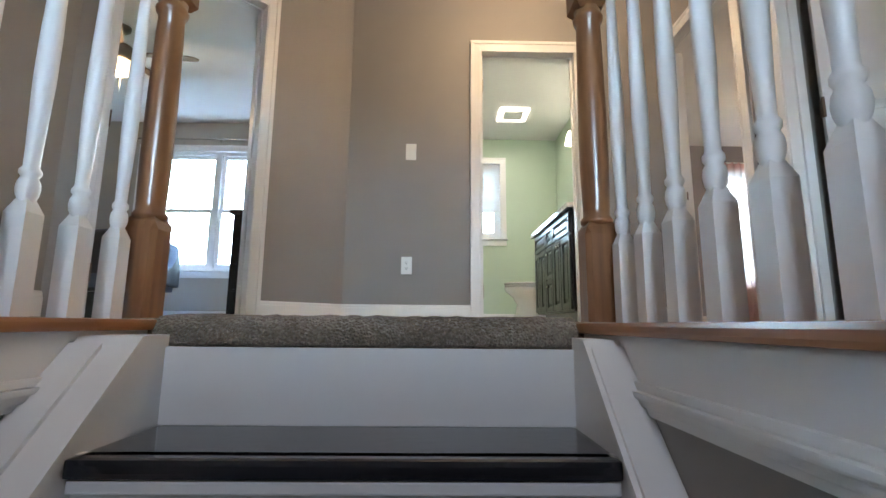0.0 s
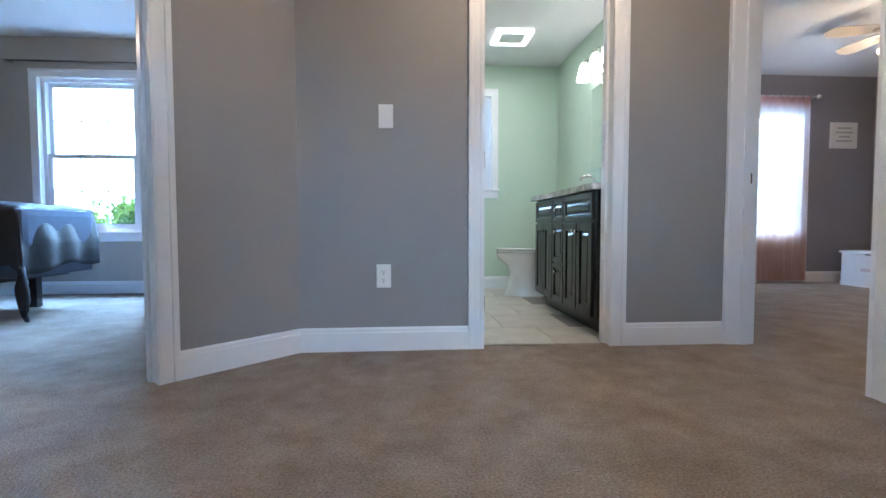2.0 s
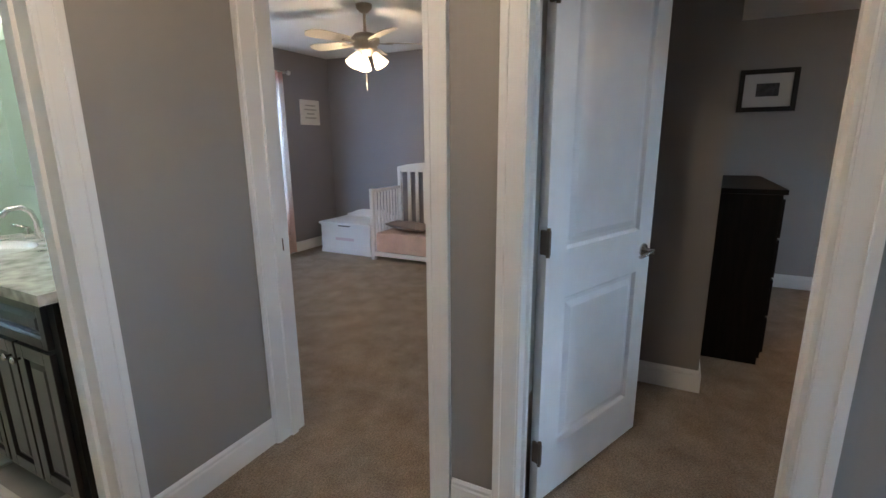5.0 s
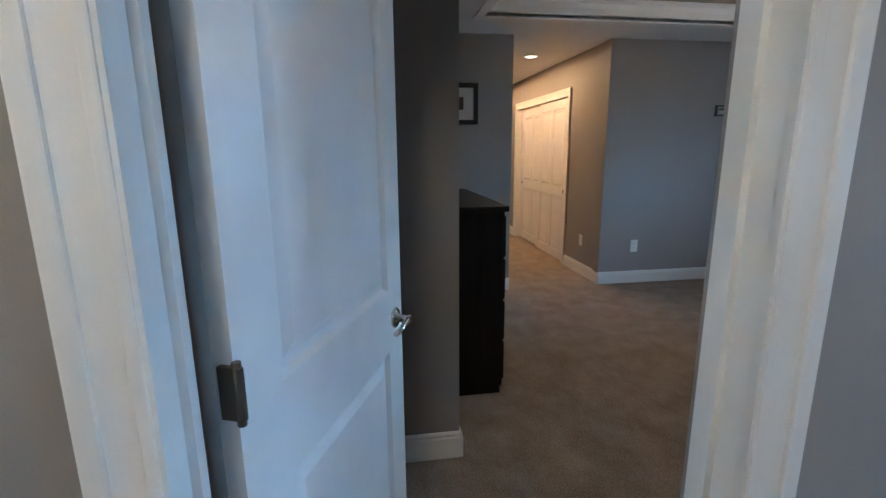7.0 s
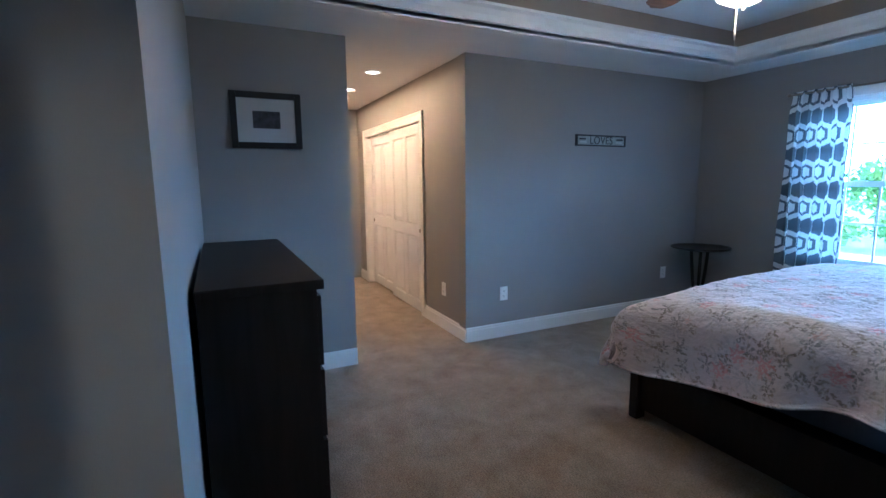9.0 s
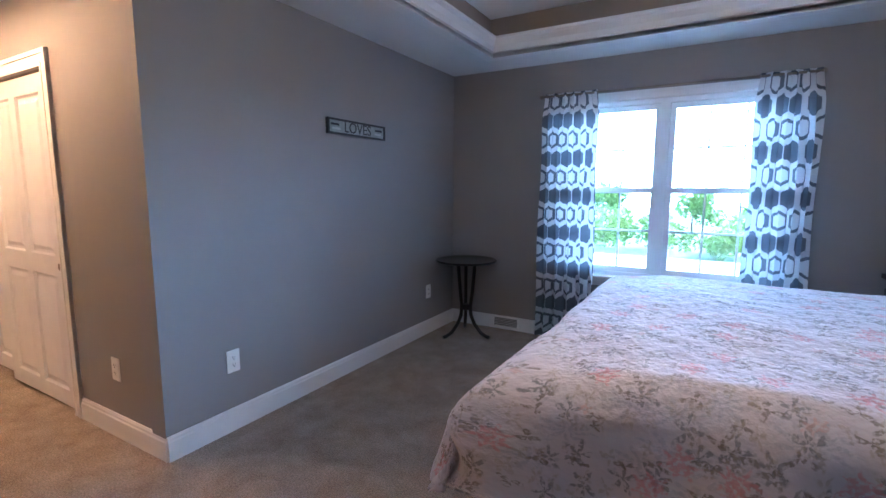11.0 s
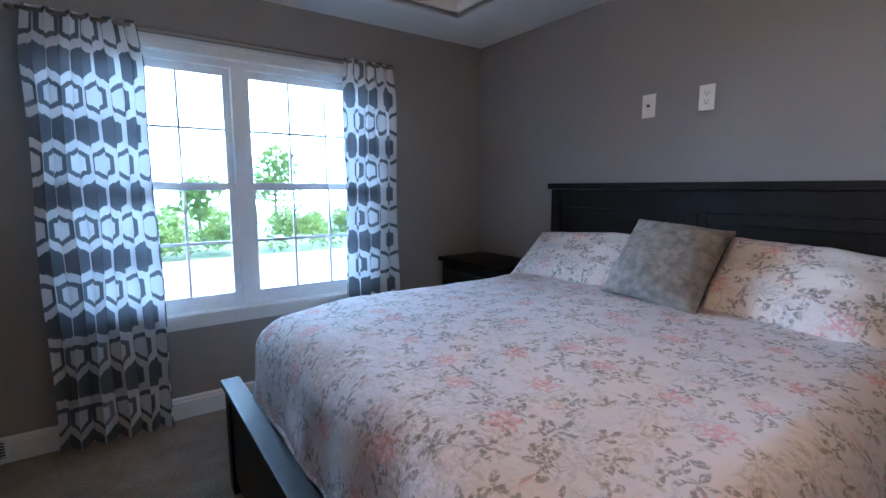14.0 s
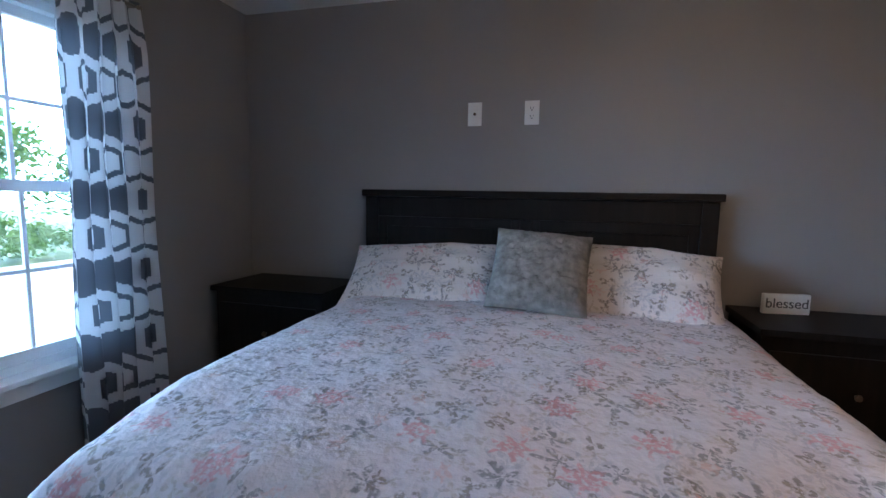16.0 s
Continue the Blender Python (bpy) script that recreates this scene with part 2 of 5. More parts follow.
PLATE = plain("plastic_white", (0.82, 0.82, 0.80), 0.3, var=0.01)
SLOT = plain("slot_dark", (0.03, 0.03, 0.03), 0.6)
CARPET = carpet_material("carpet_beige", (0.30, 0.24, 0.182), (0.47, 0.392, 0.312))
NOSECARPET = carpet_material("carpet_nose", (0.24, 0.19, 0.15), (0.38, 0.32, 0.26), 1.8)
OAK = wood_material("oak_varnish", (0.17, 0.066, 0.024), (0.29, 0.125, 0.05), 0.3)
OAKY = wood_material("oak_varnish_lengthwise", (0.27, 0.095, 0.03), (0.42, 0.17, 0.06), 0.3, axis=1)
ESPRESSO = wood_material("espresso_wood", (0.004, 0.0035, 0.003), (0.011, 0.008, 0.007), 0.5, coat=0.0, spec=0.25)
DARKOAK = wood_material("dark_cabinet", (0.007, 0.006, 0.005), (0.018, 0.014, 0.012), 0.3)
BLACKTREAD = plain("tread_black_paint", (0.012, 0.013, 0.017), 0.22, var=0.2, scale=12, bump=0.12, bscale=50, coat=0.4)
CHROME = plain("brushed_nickel", (0.62, 0.60, 0.57), 0.22, metal=1.0, var=0.05)
BRONZE = plain("hinge_bronze", (0.16, 0.12, 0.09), 0.4, metal=1.0, var=0.1)
PORCELAIN = plain("porcelain", (0.82, 0.83, 0.82), 0.08, var=0.01, coat=0.5)
TILE = plain("floor_tile", (0.60, 0.55, 0.47), 0.35, var=0.12, scale=7, bump=0.08, bscale=40, random_piece=0.06)
GROUT = plain("grout", (0.34, 0.31, 0.27), 0.9)
GRANITE = plain("counter_stone", (0.55, 0.54, 0.50), 0.12, var=0.45, scale=16, coat=0.4)
GLASS = glass_material()
MIRROR = plain("mirror_silver", (0.9, 0.92, 0.92), 0.02, metal=1.0, var=0.0)
VINYL = plain("window_vinyl", (0.80, 0.81, 0.82), 0.35, var=0.02)
QUILT = floral_material("floral_quilt", (0.66, 0.605, 0.625))
SHAM = floral_material("floral_pillow", (0.72, 0.66, 0.63), False)
FUR = plain("grey_fur", (0.24, 0.225, 0.205), 1.0, var=0.35, scale=26, bump=1.0, bscale=60)
CURTAINWHITE = mixed_cloth("curtain_white", (0.70, 0.71, 0.72), through_light=0.22)
CURTAINGREY = mixed_cloth("curtain_grey", (0.13, 0.145, 0.17), through_light=0.2)
SHEER = mixed_cloth("kids_sheer", (0.85, 0.8, 0.8), through_light=0.6,
                    ramp_z=[(0.0, (0.70, 0.50, 0.45)), (0.16, (0.76, 0.58, 0.54)), (0.3, (0.86, 0.80, 0.80)), (0.93, (0.86, 0.82, 0.83)), (0.97, (0.7, 0.45, 0.42))])
COMFORTER = plain("grey_comforter", (0.018, 0.017, 0.020), 0.6, var=0.2, scale=9, bump=0.4, bscale=30)
SHEET = plain("blue_sheet", (0.10, 0.12, 0.17), 0.9, var=0.1)
PINK = plain("pink_blanket", (0.62, 0.45, 0.38), 0.95, var=0.1, bump=0.5, bscale=90)
TAUPEPILLOW = plain("taupe_pillow", (0.24, 0.21, 0.20), 0.9, var=0.1, bump=0.2)
FANWOOD = wood_material("fan_blade_wood", (0.10, 0.055, 0.03), (0.2, 0.11, 0.06), 0.35, axis=0)
FANPALE = plain("fan_blade_pale", (0.58, 0.52, 0.42), 0.4, var=0.06)
FANMETAL = plain("fan_pewter", (0.30, 0.26, 0.22), 0.35, metal=0.8, var=0.1)
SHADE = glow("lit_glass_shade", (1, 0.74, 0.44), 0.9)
BATHGLOW = glow("lit_frosted_shade", (1, 0.93, 0.82), 2.6)
LENS = glow("lit_ceiling_lens", (1, 0.95, 0.86), 1.0)
DOWNGLOW = glow("lit_downlight", (1, 0.74, 0.46), 5)
# emission replaces blown-out sky and also lights the rooms through the windows
BACKDROP = glow("backdrop_glow", (0.42, 0.70, 1.0), 15.0)
BLACKFRAME = plain("black_frame", (0.012, 0.012, 0.013), 0.35, var=0.1)
MAT = plain("picture_mat", (0.50, 0.50, 0.49), 0.8, var=0.02)
PHOTO = plain("picture_print", (0.05, 0.05, 0.055), 0.6, var=0.5, scale=30)
SIGNBOARD = plain("sign_board", (0.30, 0.32, 0.30), 0.7, var=0.15, scale=20)
INK = plain("sign_ink", (0.03, 0.03, 0.035), 0.7)
WOODTILE = wood_material("wood_look_tile", (0.07, 0.04, 0.022), (0.24, 0.14, 0.08), 0.4, axis=1)
GRASS = plain("grass", (0.10, 0.15, 0.05), 0.95, var=0.3, scale=0.6, bump=0.6, bscale=20)
LEAF = mixed_cloth("leaf", (0.13, 0.21, 0.055), through_light=0.45)
BARK = plain("bark", (0.10, 0.07, 0.05), 0.9, var=0.3)

# ---- mesh helpers ----
def box(bm, x0, y0, z0, x1, y1, z1, bevel=0.0):
    vs = [bm.verts.new((x, y, z)) for x in (x0, x1) for y in (y0, y1) for z in (z0, z1)]
    fs = [bm.faces.new([vs[i] for i in f]) for f in ((0, 1, 3, 2), (4, 6, 7, 5), (0, 4, 5, 1), (2, 3, 7, 6), (0, 2, 6, 4), (1, 5, 7, 3))]
    if bevel:
        es = list({e for f in fs for e in f.edges})
        bmesh.ops.bevel(bm, geom=es, offset=bevel, segments=2, affect="EDGES", profile=0.7)
    return bm


def cube(x0, y0, z0, x1, y1, z1, bevel=0.0):
    return box(bmesh.new(), min(x0, x1), min(y0, y1), min(z0, z1), max(x0, x1), max(y0, y1), max(z0, z1), bevel)


def lathe(bm, profile, seg=20, at=(0, 0, 0), axis="z"):
    def put(r, h, a):
        p = (r * math.cos(a), r * math.sin(a), h)
        if axis == "x":
            p = (p[2], p[0], p[1])
        elif axis == "y":
            p = (p[0], p[2], p[1])
        return bm.verts.new((at[0] + p[0], at[1] + p[1], at[2] + p[2]))
    rings = [[put(max(r, 1e-4), h, 2 * math.pi * k / seg) for k in range(seg)] for r, h in profile]
    for a, b in zip(rings, rings[1:]):
        for k in range(seg):
            f = bm.faces.new((a[k], a[(k + 1) % seg], b[(k + 1) % seg], b[k]))
            f.smooth = True
    bm.faces.new(rings[0][::-1])
    bm.faces.new(rings[-1])
    return bm


def tube(bm, pts, r, seg=8, taper=1.0):
    pts = [Vector(p) for p in pts]
    rings = []
    for i, p in enumerate(pts):
        d = (pts[min(i + 1, len(pts) - 1)] - pts[max(i - 1, 0)]).normalized()
        u = d.orthogonal().normalized() if i == 0 else (u - d * u.dot(d)).normalized()
        v = d.cross(u)
        rr = r * (1 + (taper - 1) * i / max(1, len(pts) - 1))
        rings.append([bm.verts.new(p + (u * math.cos(a) + v * math.sin(a)) * rr) for a in (2 * math.pi * k / seg for k in range(seg))])
    for a, b in zip(rings, rings[1:]):
        for k in range(seg):
            f = bm.faces.new((a[k], a[(k + 1) % seg], b[(k + 1) % seg], b[k]))
            f.smooth = True
    bm.faces.new(rings[0][::-1])
    bm.faces.new(rings[-1])
    return bm


def extrude_outline(bm, pts, lo, hi, axis="y"):
    """A prism: a 2D outline in the plane across the axis, from lo to hi along it."""
    def put(p, h):
        return {"y": (p[0], h, p[1]), "x": (h, p[0], p[1]), "z": (p[0], p[1], h)}[axis]
    a = [bm.verts.new(put(p, lo)) for p in pts]
    b = [bm.verts.new(put(p, hi)) for p in pts]
    n = len(pts)
    for k in range(n):
        bm.faces.new((a[k], a[(k + 1) % n], b[(k + 1) % n], b[k]))
    bm.faces.new(a[::-1])
    bm.faces.new(b)
    return bm


def surface(bm, rows, closed=False):
    """A smooth sheet through rows of points."""
    vs = [[bm.verts.new(p) for p in row] for row in rows]
    for a, b in zip(vs, vs[1:]):
        n = len(a)
        for k in range(n if closed else n - 1):
            f = bm.faces.new((a[k], a[(k + 1) % n], b[(k + 1) % n], b[k]))
            f.smooth = True
    return vs


def mesh_of(name, bm, material):
    bmesh.ops.recalc_face_normals(bm, faces=bm.faces[:])
    me = bpy.data.meshes.new(name)
    bm.to_mesh(me)
    bm.free()
    for m in (material if isinstance(material, (list, tuple)) else [material]):
        me.materials.append(m)
    return me


def part(name, bm, material, parent=None, label=""):
    ob = new(name, bm if isinstance(bm, bpy.types.Mesh) else mesh_of(name, bm, material))
    ob.parent = parent
    return tagged(ob, label)


def thing(name, label, category, at=(0, 0, 0), turn=0, group=""):
    ob = new(name)
    ob.empty_display_size = 0.1
    ob.matrix_world = pose(*at, 0, 0, turn)
    return tagged(ob, label, category, group)


def structure(name, bm, material, label="", category="wall"):
    return tagged(part(name, bm, material), label, category, kind="structure")


# ---- walls ----
def wall(name, p0, p1, thick, height, openings=(), front=None, back=None, z0=0.0, label=""):
    """A wall whose front face runs from p0 to p1; its body lies to the left. Openings: (from, to, bottom, top) along it."""
    d = Vector((p1[0] - p0[0], p1[1] - p0[1]))
    run = d.length
    bm = bmesh.new()
    s = 0.0
    for a, b, lo, hi in sorted(openings):
        if a > s:
            box(bm, s, 0, z0, a, thick, height)
        if lo > z0:
            box(bm, a, 0, z0, b, thick, lo)
        if hi < height:
            box(bm, a, 0, hi, b, thick, height)
        s = b
    if s < run:
        box(bm, s, 0, z0, run, thick, height)
    bmesh.ops.recalc_face_normals(bm, faces=bm.faces[:])
    for f in bm.faces:
        if f.normal.y > 0.5 or (abs(f.normal.y) < 0.5 and f.calc_center_median().y > thick * 0.75):
            f.material_index = 1
    ob = structure(name, bm, [front, back or front], label)
    ob.matrix_world = pose(p0[0], p0[1], 0, 0, 0, math.degrees(math.atan2(d.y, d.x)))
    return ob


BASE_OUTLINE = [(0, 0), (0.016, 0), (0.016, 0.098), (0.011, 0.104), (0.011, 0.116), (0.004, 0.126), (0, 0.126)]


def baseboard(p0, p1, z=0.0):
    """A moulded skirting board along a wall face; the room lies to the right of p0 > p1."""
    d = Vector((p1[0] - p0[0], p1[1] - p0[1]))
    bm = extrude_outline(bmesh.new(), [(-a, b) for a, b in BASE_OUTLINE], 0, d.length, "x")
    ob = structure("baseboard", bm, WHITE, "white painted moulded baseboard along the wall", "baseboard")
    ob.matrix_world = pose(p0[0], p0[1], z, 0, 0, math.degrees(math.atan2(d.y, d.x)))
    return ob


def casing(p0, p1, a, b, top, thick, both=True, sill=None, left=0.085, right=0.085, name="trim", lining=None):
    """Door or window surround on a wall laid as wall() does: side and head casings on the faces, and the jamb lining."""
    d = Vector((p1[0] - p0[0], p1[1] - p0[1]))
    lo = 0.0 if sill is None else sill
    bm = bmesh.new()
    for face, sign in ((0.0, -1), (thick, 1))[: 2 if both else 1]:
        for u0, u1, w in ((a - left, a, left), (b, b + right, right)):
            if w < 0.03:
                continue
            inner = u1 if u1 == a else u0
            outer = u0 if u1 == a else u1
            k = 1 if outer > inner else -1
            y = sorted((face, face + sign * 0.015))
            box(bm, min(u0, u1), y[0], lo, max(u0, u1), y[1], top + 0.085)
            y = sorted((face + sign * 0.003, face + sign * 0.022))
            e = sorted((outer, outer - k * 0.026))
            box(bm, e[0], y[0], lo, e[1], y[1], top + 0.085, 0.004)
            e = sorted((inner + k * 0.006, inner + k * 0.022))
            y = sorted((face + sign * 0.003, face + sign * 0.019))
            box(bm, e[0], y[0], lo, e[1], y[1], top + 0.02, 0.003)
        y = sorted((face, face + sign * 0.0145))
        box(bm, a, y[0], top, b, y[1], top + 0.085)
        y = sorted((face + sign * 0.003, face + sign * 0.0225))
        box(bm, a - (left if left >= 0.03 else 0), y[0], top + 0.06, b + (right if right >= 0.03 else 0), y[1], top + 0.0855, 0.004)
    ob = structure(name, bm, WHITE, "white painted moulded casing round the opening", "trim")
    ob.matrix_world = pose(p0[0], p0[1], 0, 0, 0, math.degrees(math.atan2(d.y, d.x)))
    jb = bmesh.new()
    thick = lining or thick
    box(jb, a - 0.02, -0.002, lo, a, thick + 0.002, top)
    box(jb, b, -0.002, lo, b + 0.02, thick + 0.002, top)
    box(jb, a - 0.02, -0.002, top, b + 0.02, thick + 0.002, top + 0.02)
    if sill is None:
        box(jb, a, thick * 0.45, lo, a + 0.012, thick * 0.72, top - 0.012)
        box(jb, b - 0.012, thick * 0.45, lo, b, thick * 0.72, top - 0.012)
        box(jb, a, thick * 0.45, top - 0.012, b, thick * 0.72, top)
    else:
        box(jb, a - 0.02, -0.002, lo - 0.02, b + 0.02, thick + 0.002, lo)
    j = structure("trim", jb, WHITE, "white painted jamb lining of the opening", "trim")
    j.matrix_world = ob.matrix_world.copy()
    return ob


def slab(name, pts, z0, z1, material, label, category):
    return structure(name, extrude_outline(bmesh.new(), pts, z0, z1, "z"), material, label, category)


C = 2.38
CH = 2.62
# hall and stair
north = ((-0.41, 3.48), (2.08, 3.48))
wall("wall_hall_north", *north, 0.12, CH, [(0.96, 1.705, 0, 2.07)], GREY, GREEN, label="grey painted hall wall with the bathroom doorway")
casing(*north, 0.98, 1.685, 2.05, 0.12)
s2 = math.sqrt(0.5)
ang0 = (-0.41 - 1.60 * s2, 3.48 - 1.60 * s2)
ang = (ang0, (-0.41, 3.48))
wall("wall_hall_angled", *ang, 0.12, CH, [(0.145, 0.945, 0, 2.07)], GREY, OLIVE, label="grey painted angled hall wall with a bedroom doorway")
casing(*ang, 0.165, 0.925, 2.05, 0.12)
wall("wall_hall_west", (ang0[0], -1.6), ang0, 0.12, CH, [], GREY, OLIVE, label="grey painted hall wall")
east = ((1.95, 3.48), (1.95, -1.6))
wall("wall_hall_east", *east, 0.13, CH, [(0.02, 0.85, 0, 2.07), (1.15, 1.94, 0, 2.07)], GREY, KIDGREY, label="grey painted hall wall with two doorways")
casing(*east, 0.035, 0.83, 2.05, 0.13, left=0.031)
casing(*east, 1.17, 1.92, 2.05, 0.13, both=False, lining=0.095)
# the small opening is invented, it only lets fill light onto the stair
wall("wall_hall_south", (1.95, -1.6), (ang0[0], -1.6), 0.12, CH, [(1.40, 2.05, 0.85, 1.60)], GREY, GREY, z0=-2.9, label="grey painted stairwell end wall")
baseboard((-0.41 - 0.59 * s2, 3.48 - 0.59 * s2), (-0.41, 3.48))
baseboard((-0.41, 3.48), (0.485, 3.48))
baseboard((1.36, 3.48), (1.945, 3.48))
baseboard((1.95, 2.56), (1.95, 2.40))
baseboard((1.95, 1.47), (1.95, -1.6))
baseboard((ang0[0], -1.6), (ang0[0], ang0[1]))
SX0, SX1, NOSE = -0.36, 0.545, 1.24
TXA, TXB = -0.272, 0.504
fl = [(-1.6, -1.6), (SX0 - 0.20, -1.6), (SX0 - 0.20, 1.31), (SX0 - 0.03, 1.31), (SX0 - 0.03, NOSE), (SX1 + 0.03, NOSE), (SX1 + 0.03, 1.31), (SX1 + 0.20, 1.31), (SX1 + 0.20, -1.6), (2.08, -1.6), (2.08, 3.48), (1.9, 3.54), (1.27, 3.54), (-0.45, 3.60), (-1.60, 2.45)]
slab("floor", fl, -0.25, 0.0, CARPET, "beige cut-pile carpet on the upstairs hall floor", "floor")
slab("ceiling", [(-1.7, -1.75), (2.1, -1.75), (2.1, 3.62), (-0.3, 3.62), (-1.7, 2.4)], CH, CH + 0.1, CEIL, "white painted hall ceiling", "ceiling")
# bathroom
bath_far = ((0.0 - 0.35, 5.97), (1.785, 5.97))
wall("wall_bath_north", *bath_far, 0.15, CH, [(0.92, 1.415, 1.06, 2.06)], GREEN, GREEN, label="pale green painted bathroom wall with a window")
wall("wall_bath_east", (1.785, 5.97), (1.785, 3.60), 0.12, CH, [], GREEN, KIDGREY, label="pale green painted bathroom wall behind the vanity")
wall("wall_bath_west", (-0.35, 3.60), (-0.35, 5.97), 0.12, CH, [], GREEN, OLIVE, label="pale green painted bathroom wall")
slab("floor", [(-0.35, 3.54), (1.785, 3.54), (1.785, 5.97), (-0.35, 5.97)], -0.25, -0.012, GROUT, "beige tiled bathroom floor", "floor")
slab("ceiling", [(-0.5, 3.6), (1.9, 3.6), (1.9, 6.1), (-0.5, 6.1)], C, C + 0.1, CEIL, "white painted bathroom ceiling", "ceiling")
baseboard((-0.35, 5.97), (1.785, 5.97))
baseboard((1.785, 5.97), (1.785, 4.96))
# kids' room
KX, KY, KC = 5.72, 6.2, 2.43
wall("wall_kids_north", (1.905, KY), (KX, KY), 0.15, CH, [(2.10, 2.86, 0.55, 2.05)], KIDGREY, GREY, label="dark grey painted bedroom wall with a curtained window")
wall("wall_kids_east", (KX, KY), (KX, 2.65), 0.12, CH, [], KIDGREY, GREY, label="grey painted bedroom wall")
wall("wall_kids_south", (KX, 2.65), (2.08, 2.65), 0.12, CH, [], KIDGREY, GREY, label="grey painted bedroom wall")
slab("floor", [(2.08, 2.65), (KX, 2.65), (KX, KY), (1.905, KY), (1.905, 3.6), (2.08, 3.48)], -0.25, 0.0, CARPET, "beige carpet on the small bedroom floor", "floor")
slab("ceiling", [(1.95, 2.6), (KX, 2.6), (KX, KY), (1.95, KY)], KC, KC + 0.1, CEIL, "white painted bedroom ceiling", "ceiling")
baseboard((1.905, KY), (KX, KY))
baseboard((KX, KY), (KX, 2.65))
# guest room
GY, GC = 5.9, 2.52
wall("wall_guest_north", (-5.2, GY), (-0.47, GY), 0.15, CH, [(1.75, 3.60, 0.61, 2.145)], OLIVE, GREY, label="taupe painted bedroom wall with a double window")
wall("wall_guest_west", (-5.2, 0.6), (-5.2, GY), 0.12, CH, [], OLIVE, GREY, label="taupe painted bedroom wall")
wall("wall_guest_south", (-1.66, 0.6), (-5.2, 0.6), 0.12, CH, [], OLIVE, GREY, label="taupe painted bedroom wall")
slab("floor", [(-5.2, 0.6), (-1.66, 0.6), (-1.58, 2.33), (-0.36, 3.56), (-0.47, GY), (-5.2, GY)], -0.25, -0.001, CARPET, "beige carpet on the bedroom floor in daylight", "floor")
slab("ceiling", [(-5.2, 0.6), (-1.62, 0.6), (-1.62, 2.45), (-0.42, 3.62), (-0.47, GY), (-5.2, GY)], GC, GC + 0.1, CEIL, "white painted bedroom ceiling", "ceiling")
baseboard((-5.2, GY), (-0.47, GY))
# master bedroom
MX0, MX1, MY0 = 2.142, 5.775, -3.09
wall("wall_master_south", (MX1, MY0), (MX0, MY0), 0.16, CH, [(MX1 - 4.795, MX1 - 3.065, 0.59, 2.04)], GREY, GREY, label="grey painted bedroom wall with a double window")
wall("wall_master_west", (MX0, MY0), (MX0, 1.44), 0.06, CH, [], GREY, GREY, label="grey painted bedroom wall behind the headboard")
wall("wall_master_east", (MX1, -0.225), (MX1, MY0), 0.12, CH, [], GREY, GREY, label="grey painted bedroom wall with a framed sign")
wall("wall_entry_east", (3.295, 1.71), (3.295, 2.53), -0.11, CH, [], GREY, GREY, label="grey painted wall end beside the dresser")
wall("wall_master_north", (3.405, 1.71), (5.748, 1.71), 0.12, CH, [], GREY, GREY, label="grey painted bedroom wall behind the dresser")
wall("wall_picture", (5.748, 1.71), (5.748, 0.736), 0.12, CH, [], GREY, GREY, label="grey painted bedroom wall with a framed picture")
wall("wall_closet", (8.97, -0.235), (5.895, -0.235), 0.10, CH, [(0.38, 2.27, 0, 1.99)], GREY, GREY, label="grey painted passage wall with a closet opening")
casing((8.97, -0.235), (5.895, -0.235), 0.40, 2.25, 1.97, 0.10, both=False)
wall("wall_passage_north", (5.868, 0.736), (8.97, 0.736), 0.12, CH, [], GREY, GREY, label="grey painted passage wall")
wall("wall_passage_end", (8.97, 0.736), (8.97, -0.235), 0.12, CH, [(0.0, 0.745, 0, 1.99)], GREY, GREY, label="grey painted passage end wall with a bathroom doorway")
casing((8.97, 0.736), (8.97, -0.235), 0.02, 0.725, 1.97, 0.12, left=0.02)
slab("floor", [(2.08, -3.09), (5.775, -3.09), (5.775, -0.9), (9.03, -0.9), (9.03, 0.736), (5.75, 0.736), (5.75, 1.71), (3.3, 1.71), (3.3, 2.53), (2.08, 2.53)], -0.25, -0.0005, CARPET, "beige cut-pile carpet on the main bedroom floor", "floor")
slab("wall_closet_back", [(6.5, -0.95), (9.0, -0.95), (9.0, -0.9), (6.5, -0.9)], 0, CH, GREY, "plain wall at the back of the closet", "wall")
TX0, TX1, TY0, TY1 = 2.70, 5.18, -2.65, 1.15
cm = bmesh.new()
box(cm, 2.0, -3.2, C, TX0, 2.6, C + 0.1)
box(cm, TX1, -3.2, C, 9.2, 2.6, C + 0.1)
box(cm, TX0, -3.2, C, TX1, TY0, C + 0.1)
box(cm, TX0, TY1, C, TX1, 2.6, C + 0.1)
structure("ceiling", cm, CEIL, "white painted bedroom ceiling round a raised tray", "ceiling")
slab("ceiling", [(2.3, -3.1), (5.6, -3.1), (5.6, 1.6), (2.3, 1.6)], C + 0.30, C + 0.36, CEIL, "white painted raised tray ceiling", "ceiling")
bd = bmesh.new()
for a in ((TX0 - 0.10, TY0 - 0.10, TX0 - 0.04, TY1 + 0.10), (TX1 + 0.04, TY0 - 0.10, TX1 + 0.10, TY1 + 0.10), (TX0 - 0.04, TY0 - 0.10, TX1 + 0.04, TY0 - 0.04), (TX0 - 0.04, TY1 + 0.04, TX1 + 0.04, TY1 + 0.10)):
    box(bd, a[0], a[1], C + 0.1, a[2], a[3], C + 0.30)
structure("wall_tray_band", bd, TRAYBAND, "brown painted upright band of the tray ceiling", "wall")
